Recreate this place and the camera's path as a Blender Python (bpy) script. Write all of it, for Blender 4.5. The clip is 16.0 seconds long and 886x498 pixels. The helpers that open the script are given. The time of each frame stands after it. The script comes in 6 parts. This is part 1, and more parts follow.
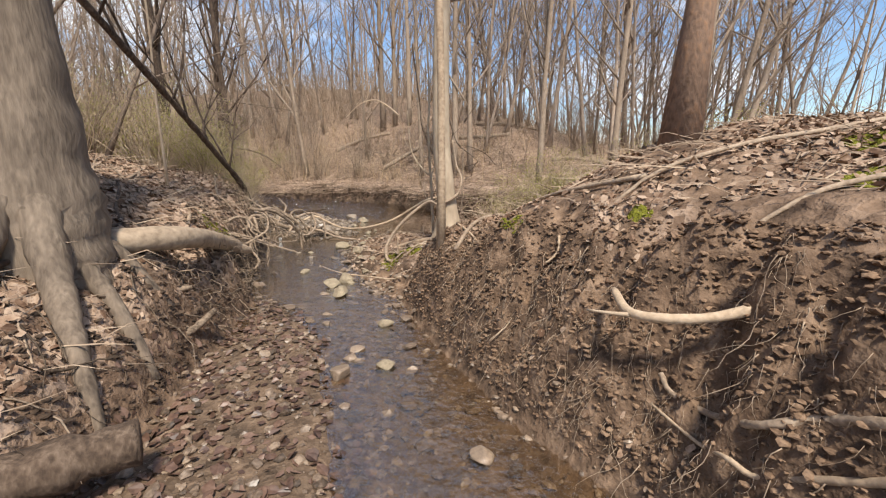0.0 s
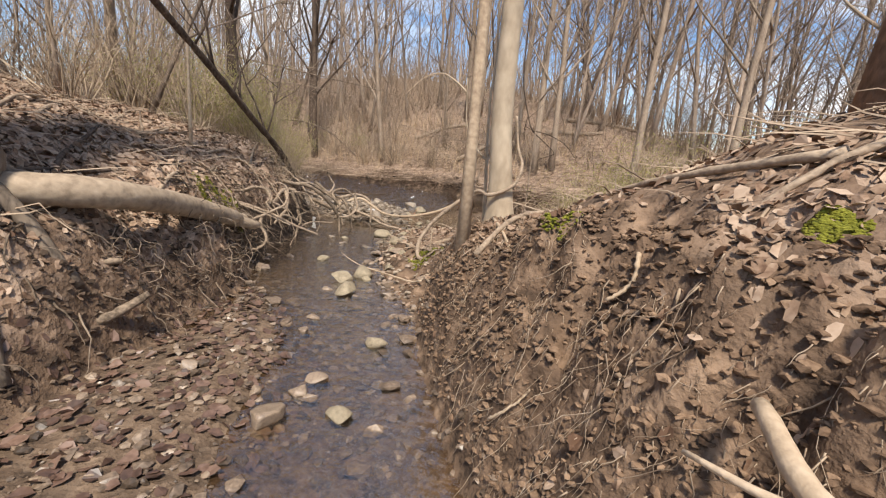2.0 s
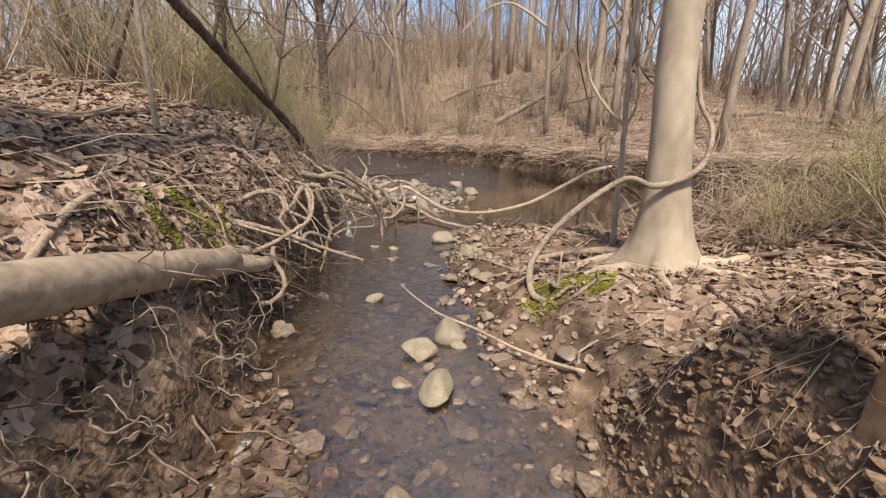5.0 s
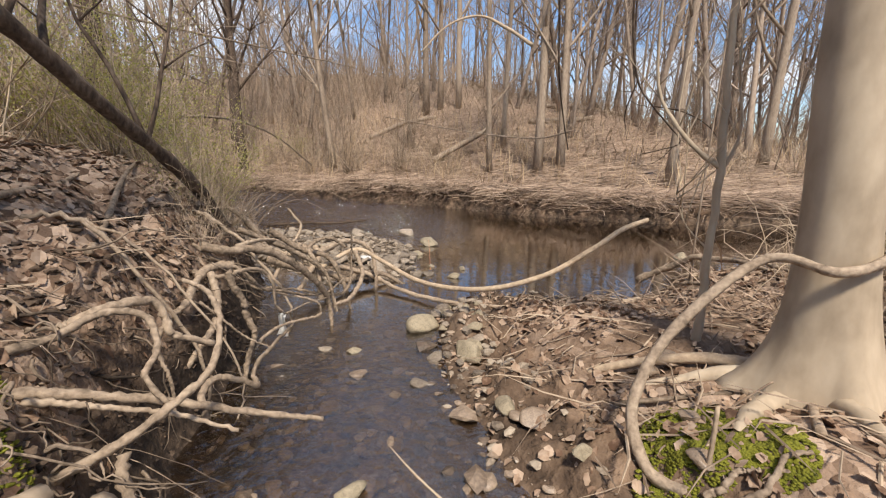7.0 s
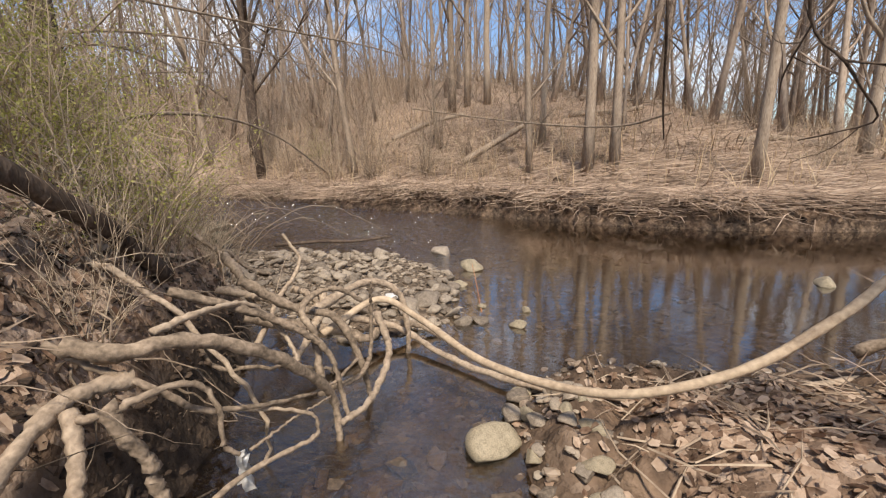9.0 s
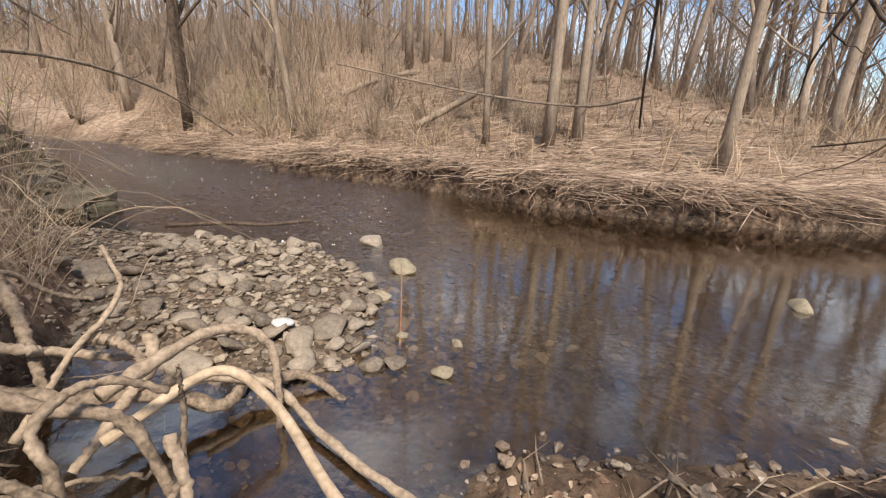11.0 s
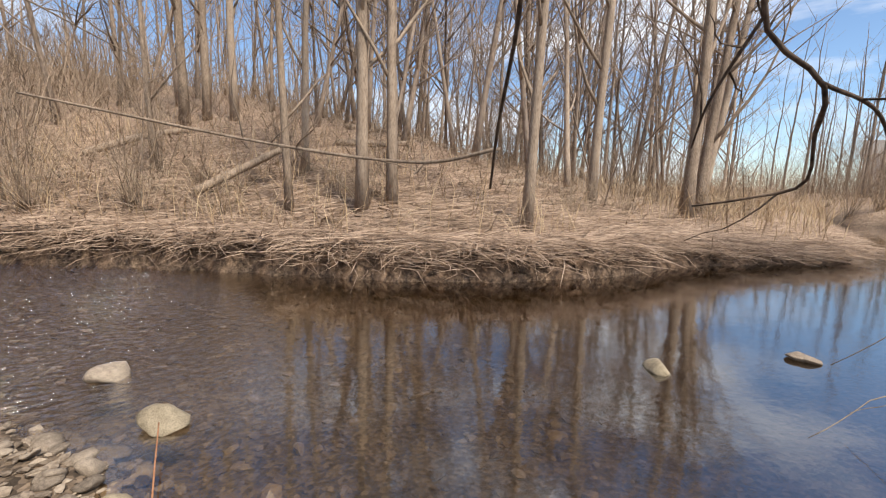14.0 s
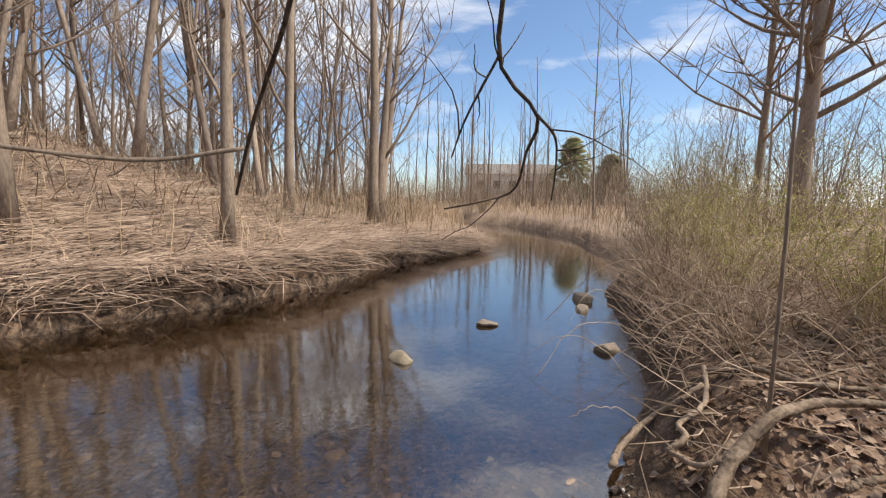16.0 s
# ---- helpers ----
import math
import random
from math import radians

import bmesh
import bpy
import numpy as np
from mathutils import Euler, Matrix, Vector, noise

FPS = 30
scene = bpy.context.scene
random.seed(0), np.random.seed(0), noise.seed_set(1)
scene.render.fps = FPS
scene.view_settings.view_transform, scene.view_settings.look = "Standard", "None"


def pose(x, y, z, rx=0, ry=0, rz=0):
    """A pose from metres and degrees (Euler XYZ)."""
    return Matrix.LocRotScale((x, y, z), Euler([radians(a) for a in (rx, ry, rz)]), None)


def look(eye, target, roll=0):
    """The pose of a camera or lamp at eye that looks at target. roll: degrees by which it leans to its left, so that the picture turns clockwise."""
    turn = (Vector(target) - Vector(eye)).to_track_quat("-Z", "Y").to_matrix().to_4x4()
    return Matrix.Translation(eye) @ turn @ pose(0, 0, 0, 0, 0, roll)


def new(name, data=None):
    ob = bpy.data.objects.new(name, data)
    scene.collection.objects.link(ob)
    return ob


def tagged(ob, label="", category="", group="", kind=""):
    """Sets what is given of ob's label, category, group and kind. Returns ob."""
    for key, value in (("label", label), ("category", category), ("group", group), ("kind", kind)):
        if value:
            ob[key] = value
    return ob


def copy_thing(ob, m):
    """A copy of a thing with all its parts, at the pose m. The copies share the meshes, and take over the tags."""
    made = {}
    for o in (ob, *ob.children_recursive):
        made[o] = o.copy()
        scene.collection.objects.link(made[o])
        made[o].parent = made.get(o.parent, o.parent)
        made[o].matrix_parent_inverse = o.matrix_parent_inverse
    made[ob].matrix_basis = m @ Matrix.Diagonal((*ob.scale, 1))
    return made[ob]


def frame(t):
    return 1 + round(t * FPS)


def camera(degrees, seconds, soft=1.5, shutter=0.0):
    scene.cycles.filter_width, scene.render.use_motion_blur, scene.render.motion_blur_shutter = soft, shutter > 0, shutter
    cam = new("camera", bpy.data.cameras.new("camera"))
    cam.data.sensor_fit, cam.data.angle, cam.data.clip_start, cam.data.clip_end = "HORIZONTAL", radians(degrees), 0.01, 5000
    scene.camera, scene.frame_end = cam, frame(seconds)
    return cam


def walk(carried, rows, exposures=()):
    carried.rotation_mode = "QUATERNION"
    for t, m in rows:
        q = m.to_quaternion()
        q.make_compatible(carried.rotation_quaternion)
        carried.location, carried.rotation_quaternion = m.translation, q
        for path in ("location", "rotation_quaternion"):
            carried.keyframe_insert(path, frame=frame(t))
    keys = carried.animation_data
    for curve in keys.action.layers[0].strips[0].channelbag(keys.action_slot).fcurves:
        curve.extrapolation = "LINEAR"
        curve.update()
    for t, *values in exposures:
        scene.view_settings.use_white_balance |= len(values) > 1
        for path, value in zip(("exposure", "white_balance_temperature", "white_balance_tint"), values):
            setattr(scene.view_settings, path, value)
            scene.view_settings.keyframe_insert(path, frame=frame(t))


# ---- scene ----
cam = camera(92.8, 16.0, 1.2)
PATH = [
    (0, (1.105, 0.343, 1.718), (1.214, 2.296, 1.299), -0.2),
    (0.5, (1.164, 0.67, 1.622), (1.304, 2.625, 1.225), 0.8),
    (1, (1.283, 1.055, 1.601), (1.471, 3.007, 1.209), 2.1),
    (1.5, (1.475, 1.357, 1.521), (1.365, 3.312, 1.11), 2.8),
    (2, (1.582, 1.639, 1.481), (1.326, 3.573, 1.041), 4.5),
    (2.5, (1.464, 2.029, 1.465), (1.188, 3.957, 1.01), 4.2),
    (3, (1.389, 2.314, 1.418), (1.084, 4.204, 0.84), 3.8),
    (3.2, (1.319, 2.456, 1.42), (0.914, 4.322, 0.827), 2.9),
    (5.3, (0.341, 3.838, 1.51), (0.062, 5.727, 0.915), -0.4),
    (5.5, (0.289, 3.97, 1.55), (0.074, 5.878, 0.99), -0.5),
    (6, (0.079, 4.325, 1.541), (0.016, 6.263, 1.051), 0.2),
    (6.5, (-0.153, 4.712, 1.555), (-0.142, 6.657, 1.088), 0.5),
    (7, (-0.275, 5.153, 1.503), (-0.26, 7.104, 1.062), 0.5),
    (7.5, (-0.364, 5.48, 1.515), (-0.442, 7.434, 1.094), -0.3),
    (8, (-0.493, 5.887, 1.541), (-0.597, 7.84, 1.125), -0.9),
    (8.5, (-0.504, 6.286, 1.491), (-0.609, 8.24, 1.074), -1.1),
    (9, (-0.562, 6.736, 1.466), (-0.66, 8.687, 1.034), -1.4),
    (9.2, (-0.578, 6.91, 1.462), (-0.655, 8.86, 1.027), -1.5),
    (11.3, (-0.191, 7.86, 1.676), (-0.091, 9.758, 1.054), 2.3),
    (11.5, (-0.166, 7.899, 1.688), (-0.104, 9.801, 1.074), 2.4),
    (12, (-0.041, 8.116, 1.653), (-0.345, 10.014, 1.101), 2.7),
    (12.5, (0.155, 8.441, 1.711), (-0.34, 10.31, 1.201), 2.2),
    (13, (0.074, 8.503, 1.674), (-0.45, 10.37, 1.183), 2.5),
    (13.5, (-0.083, 8.817, 1.626), (0.012, 10.788, 1.296), 1.3),
    (14, (-0.083, 9.04, 1.599), (0.848, 10.784, 1.295), 1.7),
    (14.5, (-0.055, 9.238, 1.599), (1.262, 10.714, 1.306), -0.1),
    (15, (-0.087, 9.383, 1.589), (1.647, 10.341, 1.313), 0.4),
    (15.5, (-0.252, 9.537, 1.555), (1.608, 10.223, 1.286), 0.7),
    (16, (-0.295, 9.513, 1.557), (1.567, 10.212, 1.34), 1.2),
]
walk(cam, [(t, look(eye, aim, roll)) for t, eye, aim, roll in PATH], [(0, 0.28), (3.2, 0.34), (6, 0.28), (9.2, 0.26), (11.3, 0.36), (13.5, 0.34), (14.5, 0.25), (16, 0.2)])

# ---- sky and sun ----
SUN_AZ, SUN_EL = radians(167), radians(57)
world = bpy.data.worlds.new("sky")
scene.world = world
world.use_nodes = True


def build_sky():
    nt = world.node_tree
    n, l = nt.nodes, nt.links
    sky = n.new("ShaderNodeTexSky")
    sky.sky_type, sky.sun_disc = "NISHITA", False
    sky.sun_elevation, sky.sun_rotation = SUN_EL, SUN_AZ
    sky.air_density, sky.dust_density, sky.ozone_density = 1.0, 0.3, 4.0
    co = n.new("ShaderNodeTexCoord")
    mp = n.new("ShaderNodeMapping")
    mp.inputs["Scale"].default_value = (1.3, 1.3, 6.0)
    mp.inputs["Location"].default_value = (0.4, 0.9, 0.3)
    noi = n.new("ShaderNodeTexNoise")
    noi.inputs["Scale"].default_value, noi.inputs["Detail"].default_value = 1.6, 7
    noi.inputs["Roughness"].default_value = 0.55
    ramp = n.new("ShaderNodeValToRGB")
    ramp.color_ramp.elements[0].position, ramp.color_ramp.elements[1].position = 0.49, 0.68
    mix = n.new("ShaderNodeMix")
    mix.data_type = "RGBA"
    mix.inputs[7].default_value = (6.6, 6.7, 7.0, 1)
    l.new(co.outputs["Generated"], mp.inputs[0])
    l.new(mp.outputs[0], noi.inputs["Vector"])
    l.new(noi.outputs[0], ramp.inputs[0])
    l.new(ramp.outputs[0], mix.inputs[0])
    l.new(sky.outputs[0], mix.inputs[6])
    l.new(mix.outputs[2], n["Background"].inputs[0])
    n["Background"].inputs[1].default_value = 0.146


build_sky()
sun = new("sun", bpy.data.lights.new("sun", "SUN"))
sun.data.energy, sun.data.angle, sun.data.color = 5.0, radians(8), (1.0, 0.93, 0.82)
sun.matrix_world = look((20 * math.sin(SUN_AZ) * math.cos(SUN_EL), 20 * math.cos(SUN_AZ) * math.cos(SUN_EL), 20 * math.sin(SUN_EL)), (0, 0, 0))

# ---- materials ----


def matter(name, colours, scale=8.0, rough=0.85, bump=0.3, stretch=(1, 1, 1), fine=6.0, vary=0.0, island=0.0, spec=0.3):
    """A rough natural surface: a colour ramp over two scales of noise, with relief; vary and island shift the value per object or per piece."""
    m = bpy.data.materials.new(name)
    m.use_nodes = True
    n, l = m.node_tree.nodes, m.node_tree.links
    b = n["Principled BSDF"]
    co = n.new("ShaderNodeTexCoord")
    mp = n.new("ShaderNodeMapping")
    mp.inputs["Scale"].default_value = stretch
    l.new(co.outputs["Object"], mp.inputs[0])
    big, small = n.new("ShaderNodeTexNoise"), n.new("ShaderNodeTexNoise")
    big.inputs["Scale"].default_value, big.inputs["Detail"].default_value = scale, 5
    small.inputs["Scale"].default_value, small.inputs["Detail"].default_value = scale * fine, 4
    for t in (big, small):
        l.new(mp.outputs[0], t.inputs["Vector"])
    add = n.new("ShaderNodeMath")
    add.operation = "MULTIPLY_ADD"
    add.inputs[1].default_value = 0.55
    l.new(small.outputs[0], add.inputs[0])
    half = n.new("ShaderNodeMath")
    half.operation = "MULTIPLY"
    half.inputs[1].default_value = 0.45
    l.new(big.outputs[0], half.inputs[0])
    l.new(half.outputs[0], add.inputs[2])
    value = add.outputs[0]
    for amount, kind, out in ((vary, "ShaderNodeObjectInfo", "Random"), (island, "ShaderNodeNewGeometry", "Random Per Island")):
        if amount:
            info = n.new(kind)
            mad = n.new("ShaderNodeMath")
            mad.operation = "MULTIPLY_ADD"
            mad.inputs[1].default_value = amount
            l.new(info.outputs[out], mad.inputs[0])
            shift = n.new("ShaderNodeMath")
            shift.operation = "SUBTRACT"
            shift.inputs[1].default_value = amount / 2
            l.new(value, mad.inputs[2])
            l.new(mad.outputs[0], shift.inputs[0])
            value = shift.outputs[0]
    ramp = n.new("ShaderNodeValToRGB")
    e = ramp.color_ramp.elements
    lo, hi = 0.3, 0.7
    for k, c in enumerate(colours):
        at = lo + (hi - lo) * k / (len(colours) - 1)
        el = e[k] if k < 2 else e.new(at)
        el.position = at
        el.color = (c[0] * 1.05, c[1] * 0.965, c[2] * 0.87, 1)
    l.new(value, ramp.inputs[0])
    l.new(ramp.outputs[0], b.inputs["Base Color"])
    b.inputs["Roughness"].default_value = rough
    b.inputs["Specular IOR Level"].default_value = spec
    if bump:
        bp = n.new("ShaderNodeBump")
        bp.inputs["Strength"].default_value, bp.inputs["Distance"].default_value = bump, 0.02
        l.new(value if not (vary or island) else add.outputs[0], bp.inputs["Height"])
        l.new(bp.outputs[0], b.inputs["Normal"])
    return m


BARK_GREY = matter("grey bark", [(0.14, 0.11, 0.085), (0.29, 0.235, 0.185), (0.42, 0.355, 0.29)], 9, 0.9, 0.6, (1, 1, 0.25), 5, vary=0.2)
BARK_FAR = matter("forest bark", [(0.13, 0.103, 0.083), (0.27, 0.22, 0.18), (0.42, 0.35, 0.29)], 5, 0.9, 0.3, (1, 1, 0.3), 4, vary=0.3)
BARK_DARK = matter("dark bark", [(0.03, 0.022, 0.017), (0.09, 0.066, 0.05), (0.18, 0.14, 0.11)], 10, 0.95, 0.9, (1, 1, 0.4), 4)
BARK_BEECH = matter("smooth beech bark", [(0.27, 0.222, 0.165), (0.42, 0.355, 0.275), (0.53, 0.46, 0.365)], 3.2, 0.8, 0.35, (1, 1, 0.5), 3)
BARK_OLD = matter("weathered old bark", [(0.075, 0.06, 0.048), (0.17, 0.14, 0.112), (0.27, 0.225, 0.18)], 7, 0.92, 0.9, (1, 1, 0.22), 5)
BARK_RED = matter("peeling red bark", [(0.11, 0.075, 0.055), (0.23, 0.16, 0.12), (0.33, 0.20, 0.12)], 6, 0.9, 0.9, (1, 1, 0.5), 5)
ROOT = matter("weathered root", [(0.09, 0.07, 0.052), (0.26, 0.207, 0.158), (0.42, 0.345, 0.27)], 9, 0.85, 0.5, (1, 1, 1), 5, vary=0.2)
ROOT_WEB = matter("dark thin roots", [(0.05, 0.038, 0.028), (0.15, 0.118, 0.09), (0.29, 0.235, 0.185)], 9, 0.9, 0.3, island=0.35)
ROOT_SMOOTH = matter("smooth worn root", [(0.19, 0.15, 0.113), (0.33, 0.27, 0.205), (0.45, 0.375, 0.29)], 5, 0.8, 0.35, (1, 1, 1), 4)
DEADWOOD = matter("pale dead wood", [(0.26, 0.20, 0.145), (0.43, 0.345, 0.255), (0.55, 0.455, 0.35)], 7, 0.8, 0.4, (1, 1, 1), 5, vary=0.2)
TWIG = matter("dry twigs", [(0.14, 0.105, 0.08), (0.29, 0.23, 0.175), (0.43, 0.355, 0.275)], 3, 0.9, 0.0, island=0.3)
CANE = matter("pale thorny canes", [(0.21, 0.165, 0.12), (0.40, 0.325, 0.245), (0.57, 0.48, 0.37)], 3, 0.9, 0.0, island=0.3)
STRAW = matter("flattened dead stalks", [(0.12, 0.085, 0.063), (0.31, 0.235, 0.18), (0.50, 0.40, 0.32)], 1.5, 0.8, 0.0, island=0.32)
REED = matter("standing dry reeds", [(0.26, 0.185, 0.115), (0.47, 0.36, 0.235), (0.62, 0.51, 0.36)], 1.5, 0.8, 0.0, island=0.3)
LITTER = matter("dead leaves", [(0.11, 0.065, 0.042), (0.23, 0.158, 0.112), (0.32, 0.24, 0.18), (0.40, 0.315, 0.25)], 6, 0.8, 0.0, island=0.42)
WET_LITTER = matter("wet dead leaves", [(0.05, 0.03, 0.023), (0.11, 0.068, 0.052), (0.19, 0.128, 0.10)], 6, 0.45, 0.0, island=0.4, spec=0.5)
WET_STONE = matter("wet brook stone", [(0.06, 0.046, 0.035), (0.16, 0.122, 0.092), (0.30, 0.24, 0.185)], 9, 0.4, 0.2, island=0.36, spec=0.5)
# Earth darkened to stand for shade under the roots; far waterline also wet.
SHADED_DAMP = matter("earth darkened for shade and damp", [(0.02, 0.014, 0.010), (0.065, 0.046, 0.033), (0.13, 0.095, 0.07)], 9, 0.9, 0.5, island=0.25)
EARTH = matter("raw bank earth", [(0.06, 0.040, 0.027), (0.16, 0.108, 0.073), (0.28, 0.20, 0.14)], 9, 0.95, 0.5, island=0.25)
ROCK = matter("creek stone", [(0.10, 0.083, 0.068), (0.23, 0.196, 0.16), (0.36, 0.315, 0.26)], 9, 0.75, 0.35, vary=0.28)
ROCK_PALE = matter("pale yellow stone", [(0.15, 0.13, 0.095), (0.28, 0.245, 0.18), (0.40, 0.35, 0.265)], 8, 0.75, 0.45)
LEDGE = matter("mossy ledge rock", [(0.05, 0.05, 0.03), (0.14, 0.12, 0.085), (0.27, 0.225, 0.17)], 4, 0.9, 0.6, vary=0.2)
COBBLE = matter("loose gravel", [(0.095, 0.076, 0.06), (0.23, 0.192, 0.153), (0.37, 0.32, 0.26)], 9, 0.8, 0.2, island=0.34)
MOSS = matter("bright moss", [(0.07, 0.08, 0.012), (0.17, 0.18, 0.02), (0.29, 0.29, 0.05)], 25, 0.95, 0.6)
SPRIG = matter("fresh green leaves", [(0.24, 0.25, 0.07), (0.38, 0.385, 0.12), (0.50, 0.49, 0.2)], 4, 0.7, 0.0, island=0.4)
NEEDLES = matter("conifer needles", [(0.34, 0.37, 0.22), (0.46, 0.48, 0.31), (0.56, 0.57, 0.40)], 4, 0.8, 0.0, island=0.4)
for thin in (SPRIG, NEEDLES):
    nodes, links = thin.node_tree.nodes, thin.node_tree.links
    through_leaf, both = nodes.new("ShaderNodeBsdfTranslucent"), nodes.new("ShaderNodeMixShader")
    both.inputs[0].default_value = 0.45
    links.new(nodes["Principled BSDF"].inputs["Base Color"].links[0].from_socket, through_leaf.inputs[0])
    links.new(nodes["Principled BSDF"].outputs[0], both.inputs[1])
    links.new(through_leaf.outputs[0], both.inputs[2])
    links.new(both.outputs[0], nodes["Material Output"].inputs[0])
PAPER = matter("wet white plastic", [(0.40, 0.41, 0.42), (0.54, 0.55, 0.56), (0.66, 0.67, 0.68)], 14, 0.5, 0.2)
SIDING = matter("pale siding", [(0.6, 0.58, 0.55), (0.72, 0.7, 0.66), (0.8, 0.78, 0.74)], 1.2, 0.8, 0.1)
ROOFING = matter("grey shingles", [(0.16, 0.15, 0.15), (0.24, 0.23, 0.22), (0.3, 0.29, 0.28)], 3, 0.9, 0.2)
PANE = matter("dark window glass", [(0.03, 0.035, 0.04), (0.05, 0.055, 0.06), (0.07, 0.075, 0.08)], 2, 0.15, 0.0, spec=0.5)


def ground_matter():
    """Earth whose cover follows the zones stored with the sheet: leaf litter, wet gravel, straw, and a trace of moss."""
    m = bpy.data.materials.new("forest floor")
    m.use_nodes = True
    n, l = m.node_tree.nodes, m.node_tree.links
    b = n["Principled BSDF"]
    co = n.new("ShaderNodeTexCoord")

    def ramped(scale, detail, colours, lo=0.3, hi=0.7, kind="noise"):
        t = n.new("ShaderNodeTexNoise" if kind == "noise" else "ShaderNodeTexVoronoi")
        t.inputs["Scale"].default_value = scale
        if kind == "noise":
            t.inputs["Detail"].default_value = detail
        l.new(co.outputs["Object"], t.inputs["Vector"])
        r = n.new("ShaderNodeValToRGB")
        for k, c in enumerate(colours):
            at = lo + (hi - lo) * k / (len(colours) - 1)
            el = r.color_ramp.elements[k] if k < 2 else r.color_ramp.elements.new(at)
            el.position, el.color = at, (c[0] * 1.05, c[1] * 0.965, c[2] * 0.87, 1)
        l.new(t.outputs["Color" if kind != "noise" else 0], r.inputs[0])
        return r.outputs[0], t.outputs[0]

    earth, h1 = ramped(7, 9, [(0.050, 0.034, 0.024), (0.14, 0.096, 0.067), (0.27, 0.195, 0.14)])
    leaf, h2 = ramped(16, 3, [(0.10, 0.065, 0.045), (0.27, 0.195, 0.145), (0.44, 0.345, 0.275)], 0.15, 0.85, "voronoi")
    grav, h3 = ramped(30, 3, [(0.045, 0.035, 0.026), (0.11, 0.085, 0.064), (0.21, 0.165, 0.125)], 0.15, 0.85, "voronoi")
    straw, h4 = ramped(5, 8, [(0.16, 0.118, 0.088), (0.30, 0.23, 0.175), (0.44, 0.35, 0.275)])
    zone = n.new("ShaderNodeAttribute")
    zone.attribute_name = "zone"
    sep = n.new("ShaderNodeSeparateColor")
    l.new(zone.outputs["Color"], sep.inputs[0])
    base = earth
    for fac, colour in ((sep.outputs[0], leaf), (sep.outputs[1], grav), (sep.outputs[2], straw)):
        mix = n.new("ShaderNodeMix")
        mix.data_type = "RGBA"
        l.new(fac, mix.inputs[0])
        l.new(base, mix.inputs[6])
        l.new(colour, mix.inputs[7])
        base = mix.outputs[2]
    # Dark colour: wet mud on the shelf, painted shade below the hanging roots.
    mud_shade, h5 = ramped(12, 6, [(0.018, 0.013, 0.009), (0.045, 0.032, 0.023), (0.09, 0.066, 0.048)])
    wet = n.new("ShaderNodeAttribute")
    wet.attribute_name = "damp_shade"
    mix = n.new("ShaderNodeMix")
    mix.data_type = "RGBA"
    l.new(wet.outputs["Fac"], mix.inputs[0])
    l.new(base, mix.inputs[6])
    l.new(mud_shade, mix.inputs[7])
    l.new(mix.outputs[2], b.inputs["Base Color"])
    b.inputs["Roughness"].default_value = 0.88
    b.inputs["Specular IOR Level"].default_value = 0.25
    bp = n.new("ShaderNodeBump")
    bp.inputs["Strength"].default_value, bp.inputs["Distance"].default_value = 1.0, 0.06
    l.new(h1, bp.inputs["Height"])
    bp2 = n.new("ShaderNodeBump")
    bp2.inputs["Strength"].default_value, bp2.inputs["Distance"].default_value = 0.4, 0.015
    l.new(h3, bp2.inputs["Height"])
    l.new(bp.outputs[0], bp2.inputs["Normal"])
    crumbs = n.new("ShaderNodeTexNoise")
    crumbs.inputs["Scale"].default_value, crumbs.inputs["Detail"].default_value = 55, 6
    l.new(co.outputs["Object"], crumbs.inputs["Vector"])
    bp3 = n.new("ShaderNodeBump")
    bp3.inputs["Strength"].default_value, bp3.inputs["Distance"].default_value = 0.8, 0.012
    l.new(crumbs.outputs[0], bp3.inputs["Height"])
    l.new(bp2.outputs[0], bp3.inputs["Normal"])
    l.new(bp3.outputs[0], b.inputs["Normal"])
    return m


GROUND = ground_matter()


